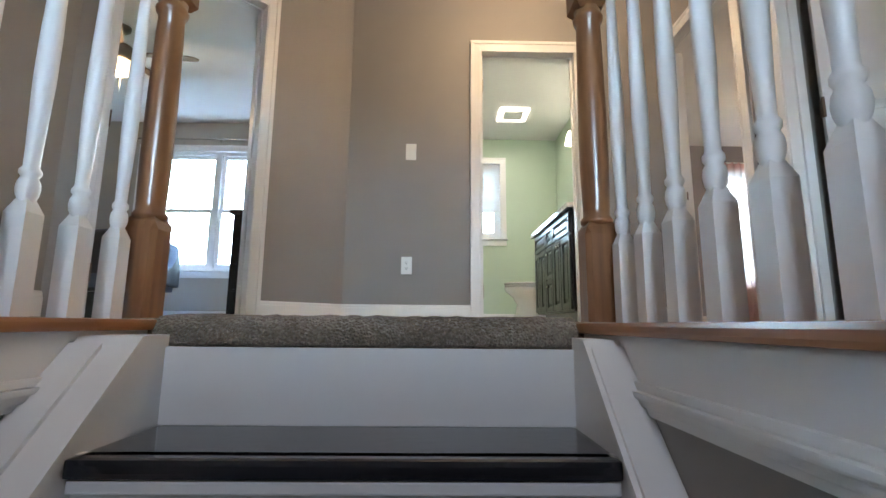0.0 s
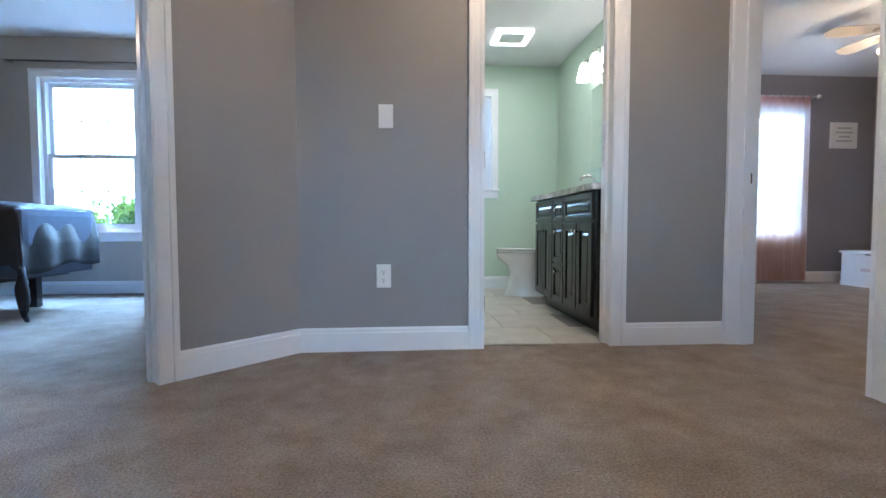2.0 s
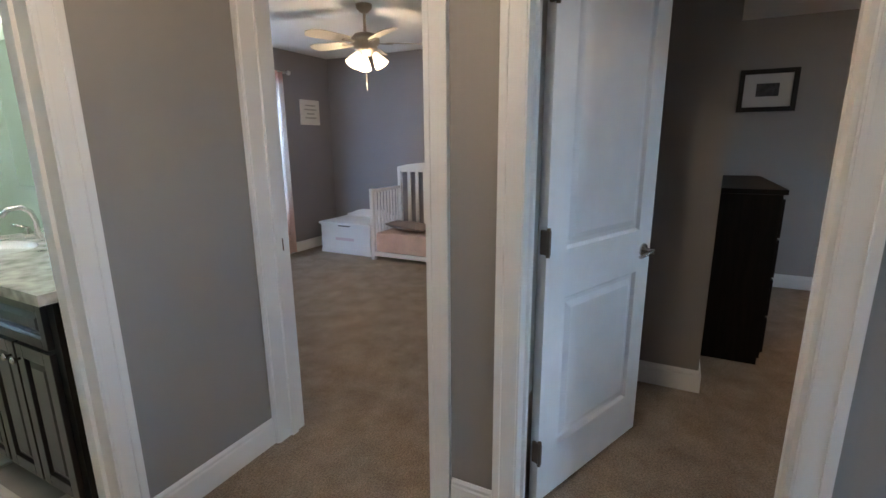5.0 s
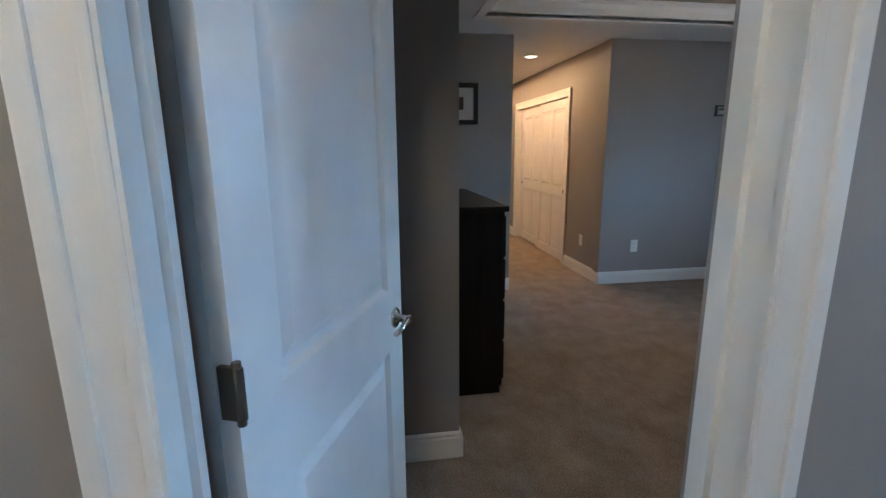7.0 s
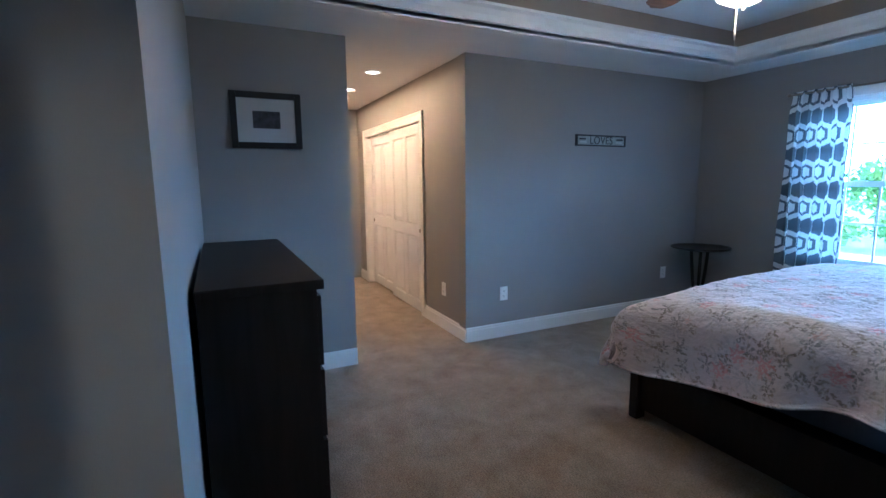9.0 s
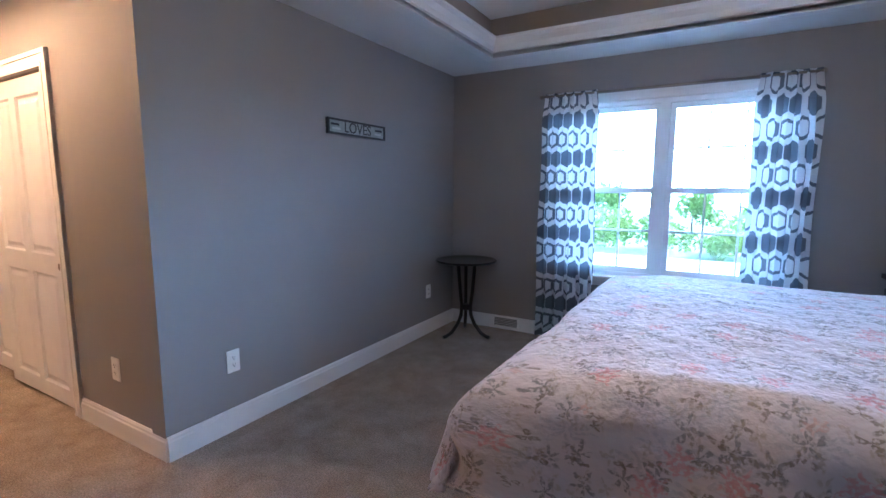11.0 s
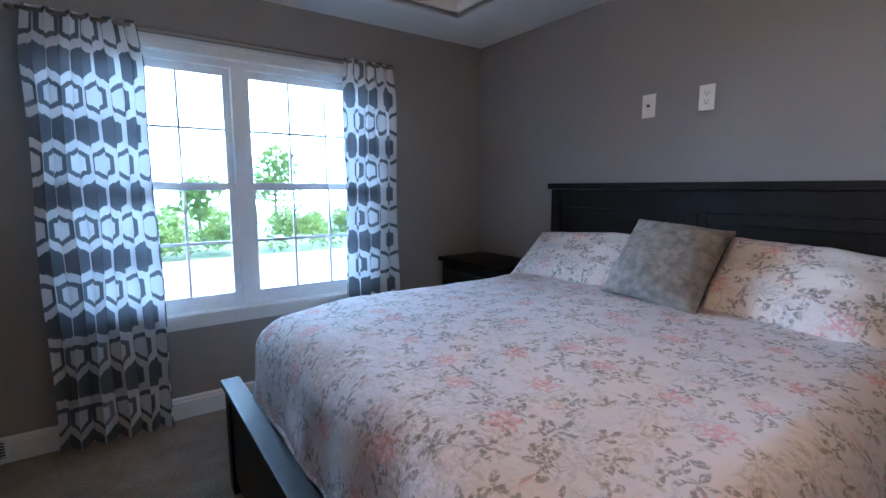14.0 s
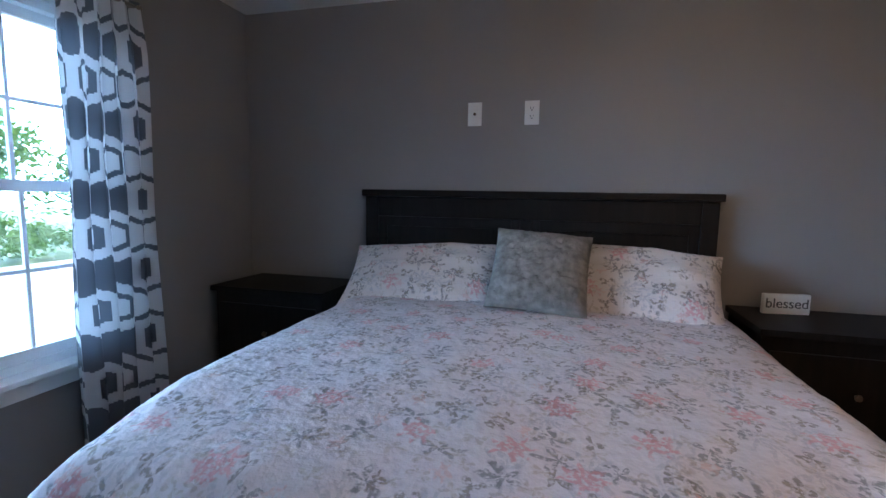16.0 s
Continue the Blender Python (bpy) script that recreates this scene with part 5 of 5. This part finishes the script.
bl = thing("word_sign", "small white block sign reading blessed on the nightstand", "sign", (2.27, -0.17, 0.80), 98)
part("block", cube(-0.098, -0.012, 0, 0.098, 0.012, 0.092, 0.003), PLATE, bl)
lettering("blessed", 0.062, plain("sign_grey_ink", (0.12, 0.12, 0.12), 0.7), bl, pose(0, -0.0135, 0.048, 90, 0, 0))
lv = thing("wall_sign", "narrow black framed wall sign reading LOVES", "sign", (5.775, -1.67, 1.735), -90)
lv.matrix_world = pose(5.775, -1.67, 1.735, 0, 0, -90)
fb = bmesh.new()
for q in ((-0.305, -0.052, -0.289, 0.052), (0.289, -0.052, 0.305, 0.052), (-0.289, -0.052, 0.289, -0.038), (-0.289, 0.038, 0.289, 0.052)):
    box(fb, q[0], -0.02, q[1], q[2], 0, q[3])
part("frame", fb, BLACKFRAME, lv)
part("board", cube(-0.289, -0.012, -0.038, 0.289, -0.002, 0.038), SIGNBOARD, lv)
lettering("LOVES", 0.10, INK, lv, pose(0.0, -0.0135, 0.0, 90, 0, 0))
for k, (xa, xb, z) in enumerate(((-0.27, -0.19, 0.015), (-0.26, -0.18, -0.012), (0.19, 0.27, 0.015), (0.185, 0.26, -0.012))):
    part("printed_bar", cube(xa, -0.0135, z - 0.008, xb, -0.0121, z + 0.006), MAT if k % 2 else INK, lv)

pic = thing("framed_picture", "black framed small print with a wide pale mat on the wall", "picture", (5.748, 1.285, 1.78), -90)
fb = bmesh.new()
for q in ((-0.22, -0.18, -0.18, 0.18), (0.18, -0.18, 0.22, 0.18), (-0.18, -0.18, 0.18, -0.14), (-0.18, 0.14, 0.18, 0.18)):
    box(fb, q[0], -0.028, q[1], q[2], 0, q[3], 0.003)
part("frame", fb, BLACKFRAME, pic)
part("mat_board", cube(-0.18, -0.014, -0.14, 0.18, -0.004, 0.14), MAT, pic)
part("print", cube(-0.085, -0.0165, -0.05, 0.085, -0.0142, 0.06), PHOTO, pic)

dr = thing("dresser", "tall dark espresso wooden dresser standing against the wall", "dresser")
part("body", cube(3.80, 1.365, 0.05, 4.95, 1.692, 1.052, 0.003), ESPRESSO, dr)
part("top", cube(3.785, 1.345, 1.053, 4.965, 1.694, 1.083, 0.006), ESPRESSO, dr)
part("plinth", cube(3.81, 1.375, 0.0, 4.94, 1.692, 0.05), ESPRESSO, dr)
for c in range(2):
    for r in range(4):
        a = 3.825 + c * 0.56
        z = 0.08 + r * 0.24
        d = part("drawer_front", cube(a, 1.348, z, a + 0.54, 1.3645, z + 0.225, 0.004), ESPRESSO, dr)
        part("knob", lathe(bmesh.new(), [(0.006, 0), (0.006, -0.012), (0.014, -0.018), (0.012, -0.026)], 12, (a + 0.27, 1.348, z + 0.11), "y"), BRONZE, d)

tb = thing("side_table", "small round black side table on three curved legs", "side table", (5.44, -2.73, 0))
part("tabletop", lathe(bmesh.new(), [(0.02, 0.672), (0.24, 0.676), (0.268, 0.682), (0.272, 0.694), (0.262, 0.700), (0.245, 0.694), (0.02, 0.693)], 40), BLACKFRAME, tb)
for k in range(3):
    a = radians(60 + 120 * k)
    c, s = math.cos(a), math.sin(a)
    part("leg", tube(bmesh.new(), [(r * c, r * s, z) for r, z in ((0.085, 0.675), (0.075, 0.55), (0.060, 0.40), (0.045, 0.28), (0.05, 0.20), (0.085, 0.12), (0.15, 0.045), (0.21, 0.018), (0.235, 0.016))], 0.016, 10), BLACKFRAME, tb)
part("hub", lathe(bmesh.new(), [(0.03, 0.24), (0.052, 0.25), (0.052, 0.28), (0.03, 0.29)], 16), BLACKFRAME, tb)
part("apron", lathe(bmesh.new(), [(0.10, 0.655), (0.11, 0.672), (0.05, 0.673)], 20), BLACKFRAME, tb)

vt = thing("floor_register", "white metal wall register set in the baseboard", "vent", (5.19, -3.09, 0.0), 180)
fb = bmesh.new()
for q in ((-0.13, 0.015, -0.115, 0.125), (0.115, 0.015, 0.13, 0.125), (-0.115, 0.015, 0.115, 0.03), (-0.115, 0.11, 0.115, 0.125)):
    box(fb, q[0], -0.028, q[1], q[2], -0.001, q[3])
part("frame", fb, PLATE, vt)
part("backing", cube(-0.115, -0.020, 0.03, 0.115, -0.0175, 0.11), SLOT, vt)
for k in range(5):
    lb = cube(-0.115, -0.0275, 0.037 + 0.015 * k, 0.115, -0.021, 0.040 + 0.015 * k)
    part("slat", lb, PLATE, vt)

# curtains with a honeycomb print
CW, CHT = 0.135, 0.205


def honeycomb(u, v):
    best = None
    j0 = round(v / (0.75 * CHT))
    for j in (j0 - 1, j0, j0 + 1):
        off = CW / 2 if j % 2 else 0.0
        i = round((u - off) / CW)
        dx, dy = abs(u - off - i * CW) / (CW / 2), abs(v - j * 0.75 * CHT) / (CHT / 2)
        d = max(dx, 0.5 * dx + dy)
        if best is None or d < best[0]:
            best = (d, i, j)
    d, i, j = best
    dark = j % 2 == 0
    if d > 0.79:
        return 0
    if dark:
        return 1
    return 1 if 0.56 < d else 0


def curtain(xa, xb, y, ztop, zbot, seed, lab):
    """A pleated panel between xa and xb; the cloth is 1.7 times as wide as its place."""
    cu = thing("curtain", lab, "curtain", group="bedroom curtains")
    bm = bmesh.new()
    step = 0.0062
    wide = (xb - xa) * 1.55
    n, m = int(wide / step), int((ztop - zbot) / step)
    cols = []
    for i in range(n + 1):
        s = i / n
        ph = s * 5 * 2 * math.pi + seed
        cols.append((xa + (xb - xa) * (s + 0.018 * math.sin(2 * ph)), math.sin(ph), s))
    vs = []
    for k in range(m + 1):
        z = zbot + (ztop - zbot) * k / m
        h = (z - zbot) / (ztop - zbot)
        amp = 0.018 + 0.026 * (1 - h)
        pinch = 1.0 if h < 0.9 else 1 - 0.12 * (h - 0.9) / 0.1
        mid = (xa + xb) / 2
        vs.append([bm.verts.new((mid + (x - mid) * pinch * (1 + 0.05 * (1 - h)) + 0.006 * math.sin(z * 5 + s * 9 + seed), y + amp * w + 0.006 * math.sin(s * 31 + z * 2 + seed), z)) for x, w, s in cols])
    for k in range(m):
        for i in range(n):
            f = bm.faces.new((vs[k][i], vs[k][i + 1], vs[k + 1][i + 1], vs[k + 1][i]))
            f.smooth = True
            f.material_index = honeycomb((i + 0.5) * step + seed * 0.03, (k + 0.5) * step)
    part("cloth", bm, [CURTAINWHITE, CURTAINGREY], cu, "white cloth with a grey honeycomb print")
    return cu


curtain(4.385, 4.845, -2.965, 2.105, 0.035, 0.6, "long pleated curtain with grey honeycomb print beside the window")
curtain(2.995, 3.365, -2.965, 2.105, 0.035, 2.1, "long pleated curtain with grey honeycomb print beside the window")
rod = thing("curtain_rod", "thin dark metal curtain rod above the bedroom window", "curtain rod")
part("rod", tube(bmesh.new(), [(3.0, -2.965, 2.085), (4.86, -2.965, 2.085)], 0.009, 10), FANMETAL, rod)
for x in (3.0, 4.86):
    part("finial", lathe(bmesh.new(), [(0.010, -0.01), (0.017, 0.0), (0.017, 0.015), (0.008, 0.024)], 12, (x, -2.965, 2.085), "x"), FANMETAL, rod)
    xx = x + (0.04 if x < 4 else -0.04)
    part("bracket", cube(xx - 0.006, -3.089, 2.075, xx + 0.006, -2.965, 2.09), FANMETAL, rod)

# ---- end bathroom seen through the passage ----
slab("wall_shower_back", [(10.5, -1.2), (10.6, -1.2), (10.6, 1.6), (10.5, 1.6)], 0, C, BARK, "dark wood-look tiled shower wall", "wall")
slab("wall_shower_side", [(9.09, 0.9), (10.5, 0.9), (10.5, 1.0), (9.09, 1.0)], 0, C, GREY, "plain painted bathroom wall", "wall")
slab("wall_shower_south", [(9.09, -1.2), (10.5, -1.2), (10.5, -1.1), (9.09, -1.1)], 0, C, GREY, "plain painted bathroom wall", "wall")
slab("floor", [(9.03, -1.2), (10.6, -1.2), (10.6, 1.6), (9.03, 1.6)], -0.2, 0.0, TILE, "pale tiled floor of the far bathroom", "floor")
slab("ceiling", [(9.09, -1.3), (10.6, -1.3), (10.6, 1.6), (9.09, 1.6)], C, C + 0.1, CEIL, "white ceiling of the far bathroom", "ceiling")
curb = tagged(part("shower_curb", cube(10.02, -1.1, 0.0, 10.14, 0.9, 0.11, 0.008), TILE), "tiled shower curb at the edge of the shower", "shower curb")
rug = tagged(part("bath_mat", cube(9.45, -0.35, 0.0005, 9.85, 0.45, 0.016, 0.006), COMFORTER), "dark grey bath mat on the tiled floor", "bath mat")
# warm fill added to brighten the wood-look tiles, without any fixture
lamp("AREA", "far_bath_fill", (9.8, 0.1, C - 0.03), 4, (1, 0.62, 0.32), 0.15, (9.8, 0.1, 0))

# ---- kids' room ----
ch = thing("toy_chest", "white wooden toy chest with a curved back", "toy chest")
part("box", cube(5.09, 5.18, 0.03, 5.68, 5.93, 0.36, 0.006), WHITE, ch)
part("lid", cube(5.07, 5.16, 0.362, 5.64, 5.95, 0.392, 0.008), WHITE, ch)
cbm = extrude_outline(bmesh.new(), [(5.17, 0.36), (5.94, 0.36), (5.94, 0.42), (5.86, 0.43), (5.78, 0.47), (5.70, 0.485), (5.40, 0.485), (5.32, 0.47), (5.25, 0.43), (5.17, 0.42)], 5.645, 5.685, "x")
part("back_crest", cbm, WHITE, ch)
part("lid_notch", cube(5.0665, 5.47, 0.352, 5.0915, 5.64, 0.3605), SLOT, ch)
part("base_board", cube(5.085, 5.175, 0.0, 5.68, 5.935, 0.05, 0.004), WHITE, ch)
part("lettering_bar", cube(5.0875, 5.42, 0.17, 5.0895, 5.70, 0.205), plain("faded_pink_print", (0.66, 0.55, 0.58), 0.6), ch)

cr = thing("toddler_bed", "white slatted crib converted to a toddler bed", "crib")
KX0, KX1, KY0, KY1 = 4.99, 5.66, 3.72, 5.09
for y in (KY0, KY1):
    for x in (KX0, KX1 - 0.05):
        part("post", cube(x, y - 0.045, 0, x + 0.05, y, 0.84 if x < 5.3 else 1.04, 0.005), WHITE, cr)
    part("end_top_rail", cube(KX0 + 0.05, y - 0.04, 0.79, KX1 - 0.05, y - 0.008, 0.83, 0.004), WHITE, cr)
    part("end_bottom_rail", cube(KX0 + 0.05, y - 0.04, 0.10, KX1 - 0.05, y - 0.008, 0.15, 0.004), WHITE, cr)
    for k in range(8):
        x = KX0 + 0.085 + k * 0.066
        part("end_slat", cube(x, y - 0.034, 0.15, x + 0.022, y - 0.014, 0.79), WHITE, cr)
crest = extrude_outline(bmesh.new(), [(KY0 - 0.05, 1.00), (KY1 + 0.005, 1.00), (KY1 + 0.005, 1.06)] + [(KY1 - (KY1 - KY0) * s, 1.075 + 0.055 * math.sin(math.pi * s)) for s in (0.1, 0.25, 0.4, 0.5, 0.6, 0.75, 0.9)] + [(KY0 - 0.05, 1.06)], KX1 - 0.045, KX1 - 0.005, "x")
part("back_crest_rail", crest, WHITE, cr)
part("back_bottom_rail", cube(KX1 - 0.04, KY0, 0.10, KX1 - 0.01, KY1 - 0.045, 0.16), WHITE, cr)
for k in range(11):
    y = KY0 + 0.06 + k * 0.113
    part("back_slat", cube(KX1 - 0.034, y, 0.16, KX1 - 0.014, y + 0.045, 1.0), WHITE, cr)
part("front_rail", cube(KX0 + 0.005, KY0, 0.05, KX0 + 0.03, KY1 - 0.045, 0.10, 0.003), WHITE, cr)
mm = thing("crib_mattress", "crib mattress with a pink scalloped blanket", "mattress")
part("blanket", cube(KX0 + 0.012, KY0 + 0.01, 0.10, KX1 - 0.06, KY1 - 0.06, 0.33, 0.04), PINK, mm)
hem = bmesh.new()
for k in range(22):
    lathe(hem, [(0.03, 0.0), (0.03, 0.006)], 10, (KX0 + 0.004, KY0 + 0.04 + k * 0.058, 0.15), "x")
tagged(part("scalloped_hem", hem, PINK, mm), "scalloped blanket hem")
pillow("crib_pillow", "flat taupe pillow lying on the crib mattress", 0.26, 0.17, 0.055, pose(5.27, 4.72, 0.385, 6, -4, 90), TAUPEPILLOW)
ks = thing("canvas_sign", "small white canvas sign with faint lines of writing", "sign", (5.315, 6.2, 1.738), 0)
part("canvas", cube(-0.165, -0.025, -0.152, 0.165, -0.001, 0.152, 0.004), PLATE, ks)
for k, w in enumerate((0.09, 0.11, 0.07, 0.10)):
    part("writing_bar", cube(-w, -0.0265, 0.075 - 0.05 * k, w, -0.0252, 0.092 - 0.05 * k), MAT, ks)
kc = thing("sheer_curtain", "sheer white curtain with pink hems at the window", "curtain")
bm = bmesh.new()
surface(bm, [[(3.95 + 0.88 * i / 120, 6.125 + (0.014 + 0.012 * (1 - k / 24)) * math.sin(i * 0.52 + 0.4 * math.sin(i * 0.11)), 0.03 + 2.14 * k / 24) for i in range(121)] for k in range(25)])
part("cloth", bm, SHEER, kc)
kr = thing("curtain_rod", "white metal curtain rod in the small bedroom", "curtain rod")
part("rod", tube(bmesh.new(), [(3.88, 6.125, 2.165), (4.91, 6.125, 2.165)], 0.010, 10), PLATE, kr)
part("finial", lathe(bmesh.new(), [(0.012, 0), (0.026, 0.012), (0.026, 0.03), (0.01, 0.042)], 14, (4.91, 6.125, 2.165), "x"), PLATE, kr)
part("bracket", cube(4.87, 6.125, 2.155, 4.885, 6.199, 2.172), PLATE, kr)

# ---- guest room ----
gb = thing("guest_bed", "bed on low black legs with blue sheets", "bed")
GX1, GY0, GY1 = -2.50, 4.45, 5.22
part("mattress", cube(-4.35, GY0 + 0.02, 0.50, GX1 - 0.03, GY1, 0.80, 0.05), SHEET, gb)
part("box_base", cube(-4.35, GY0 + 0.03, 0.30, GX1 - 0.05, GY1, 0.50, 0.02), SHEET, gb)
part("frame_rail", cube(-4.35, GY0 + 0.03, 0.265, GX1 - 0.25, GY1, 0.298), BLACKFRAME, gb)
for x in (-2.95, -4.2):
    for y in (GY0 + 0.17, GY1 - 0.1):
        part("leg", cube(x - 0.03, y - 0.03, 0.0, x + 0.03, y + 0.03, 0.265), BLACKFRAME, gb)
cbm = bmesh.new()
crow = []
for i in range(61):
    u = -4.35 + 2.28 * i / 60
    row = []
    for j in range(61):
        v = GY0 - 0.40 + (GY1 - GY0 + 0.44) * j / 60
        ex, ey = max(0, u - (GX1 - 0.1)), max(0, (GY0 + 0.06) - v)
        z = 0.835 - 0.9 * max(ex * 1.0, 0) - 0.95 * ey + 0.03 * noise.noise((u * 4, v * 4, 0)) + 0.03 * noise.noise((u * 9, v * 3, 2)) * min(1, 6 * (ex + ey))
        z = 0.835 - (0.835 - z) * 1.0 - 0.15 * min(ex, ey)
        row.append((min(u, GX1 - 0.06) + 0.14 * min(ex, 0.3) + 0.05 * noise.noise((v * 5, 3, 1)) * min(1, ex * 4), max(v, GY0 + 0.02) - 0.12 * min(ey, 0.3) + 0.05 * noise.noise((u * 5, 7, 2)) * min(1, ey * 4), z))
    crow.append(row)
surface(cbm, crow)
co = tagged(part("comforter", cbm, COMFORTER), "rumpled dark grey comforter hanging off the bed", "comforter")
co.modifiers.new("thick", "SOLIDIFY").thickness = 0.03
gd = thing("chest_of_drawers", "dark wooden chest of drawers beside the doorway", "chest of drawers")
part("body", cube(-1.78, 4.78, 0.0, -0.95, 5.28, 1.06, 0.004), ESPRESSO, gd)
part("top", cube(-1.81, 4.75, 1.061, -0.93, 5.30, 1.10, 0.006), ESPRESSO, gd)
for r in range(4):
    part("drawer_front", cube(-1.74, 4.762, 0.06 + 0.25 * r, -0.99, 4.7795, 0.29 + 0.25 * r, 0.004), ESPRESSO, gd)
gr = thing("curtain_rod", "thin metal curtain rod above the guest window", "curtain rod")
part("rod", tube(bmesh.new(), [(-3.68, 5.83, 2.27), (-1.35, 5.83, 2.27)], 0.008, 10), CHROME, gr)
for x in (-3.66, -2.5, -1.37):
    part("bracket", cube(x - 0.006, 5.83, 2.258, x + 0.006, 5.899, 2.274), CHROME, gr)

# ---- outside ----
tagged(part("ground", extrude_outline(bmesh.new(), [(-900, -900), (900, -900), (900, 900), (-900, 900)], -3.2, -3.0, "z"), GRASS), "mown lawn reaching the horizon", "ground", kind="structure")
tagged(part("driveway", extrude_outline(bmesh.new(), [(-60, -31), (60, -31), (60, -4.5), (-60, -4.5)], -2.999, -2.96, "z"), plain("pale_concrete", (0.50, 0.49, 0.46), 0.9, var=0.1, scale=0.7)), "pale concrete driveway below the window", "driveway", kind="structure")


# added glowing slabs behind the trees, as white sky and window light
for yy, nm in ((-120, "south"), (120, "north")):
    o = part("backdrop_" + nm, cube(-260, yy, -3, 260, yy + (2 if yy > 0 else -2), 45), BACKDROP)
    tagged(o, "glowing slab added in place of bright sky low over the horizon", "backdrop", kind="structure")


def leaf_clump(bm, c, r, n, size):
    for _ in range(n):
        d = Vector((random.gauss(0, 1), random.gauss(0, 1), random.gauss(0, 0.8))).normalized() * r * random.uniform(0.55, 1.05)
        p = Vector(c) + d
        u = Vector((random.uniform(-1, 1), random.uniform(-1, 1), random.uniform(-1, 1))).normalized()
        w = u.orthogonal().normalized()
        s = size * random.uniform(0.6, 1.4)
        bm.faces.new([bm.verts.new(p + q) for q in (u * s, w * s * 0.5, -u * s, -w * s * 0.5)])


def tree(x, y, h, spread, label, bush=False):
    t = thing("bush" if bush else "tree", label, "bush" if bush else "tree", (x, y, -3.0))
    if not bush:
        tk = tube(bmesh.new(), [(0, 0, 0), (0.1, 0, h * 0.3), (0.0, 0.1, h * 0.7)], 0.16 * h / 6, 9, 0.4)
        for k in range(6):
            a = k * 1.1
            tube(tk, [(0.05, 0, h * (0.3 + 0.06 * k)), (spread * 0.3 * math.cos(a), spread * 0.3 * math.sin(a), h * (0.45 + 0.06 * k)), (spread * 0.6 * math.cos(a), spread * 0.6 * math.sin(a), h * (0.52 + 0.06 * k))], 0.05 * h / 6, 6, 0.3)
        part("trunk", tk, BARK, t)
    bm = bmesh.new()
    for k in range(9 if bush else 16):
        a = random.uniform(0, 6.28)
        rr = spread * random.uniform(0.1, 0.8)
        zz = h * (random.uniform(0.2, 0.7) if bush else random.uniform(0.45, 0.92))
        leaf_clump(bm, (rr * math.cos(a), rr * math.sin(a), zz), spread * random.uniform(0.28, 0.45), 110, 0.05 * spread + 0.06)
    part("crown", bm, LEAF, t)


for x, y, h, s in ((12, -42, 4.8, 2.6), (5, -44, 4.2, 2.4), (-1, -41, 5.2, 2.8), (-8, -45, 8.0, 3.6), (-19, -42, 10.5, 5.0), (-26, -42, 7.5, 4.0), (20, -44, 5.5, 3), (-36, -42, 8, 4.4)):
    tree(x, y, h, s, "leafy green tree beyond the driveway")
for x in range(-42, 24, 4):
    tree(x + random.uniform(-0.6, 0.6), -33.5 + random.uniform(-1, 1), 3.4, 2.4, "low green bush at the lawn edge", True)
for x, y, h, s in ((-9, 24, 4.2, 2.4), (-4.5, 26, 4.6, 2.4), (-14, 27, 5, 2.6), (0, 25, 4.0, 2.2), (-19, 25, 4.4, 2.4), (5, 27, 5, 2.5)):
    tree(x, y, h, s, "leafy green tree behind the house")

# ---- floor tiles and wood-look tiles ----
fl_tiles = bpy.data.objects["floor.001"]
tbm = mesh_of("tile", cube(-0.2215, -0.2215, -0.011, 0.2215, 0.2215, 0.0, 0.002), TILE)
for r in range(6):
    for c in range(6):
        x = 1.005 - 0.2235 - 0.447 * c + (0.2235 if r % 2 else 0) + 0.447 * 2
        y = 3.755 + 0.447 * r
        if -0.60 < x < 1.30:
            o = part("tile", tbm, None, fl_tiles)
            o.location = (x, y, 0)
wt = bpy.data.objects["wall_shower_back"]
plank = mesh_of("tile", cube(0, -0.30, 0, 0.008, 0.30, 0.148, 0.001), WOODTILE)
for r in range(15):
    for c in range(5):
        o = part("tile", plank, None, wt)
        o.location = (10.491, -1.0 + 0.604 * c + (0.2 * (r % 3)), 0.12 + 0.151 * r)
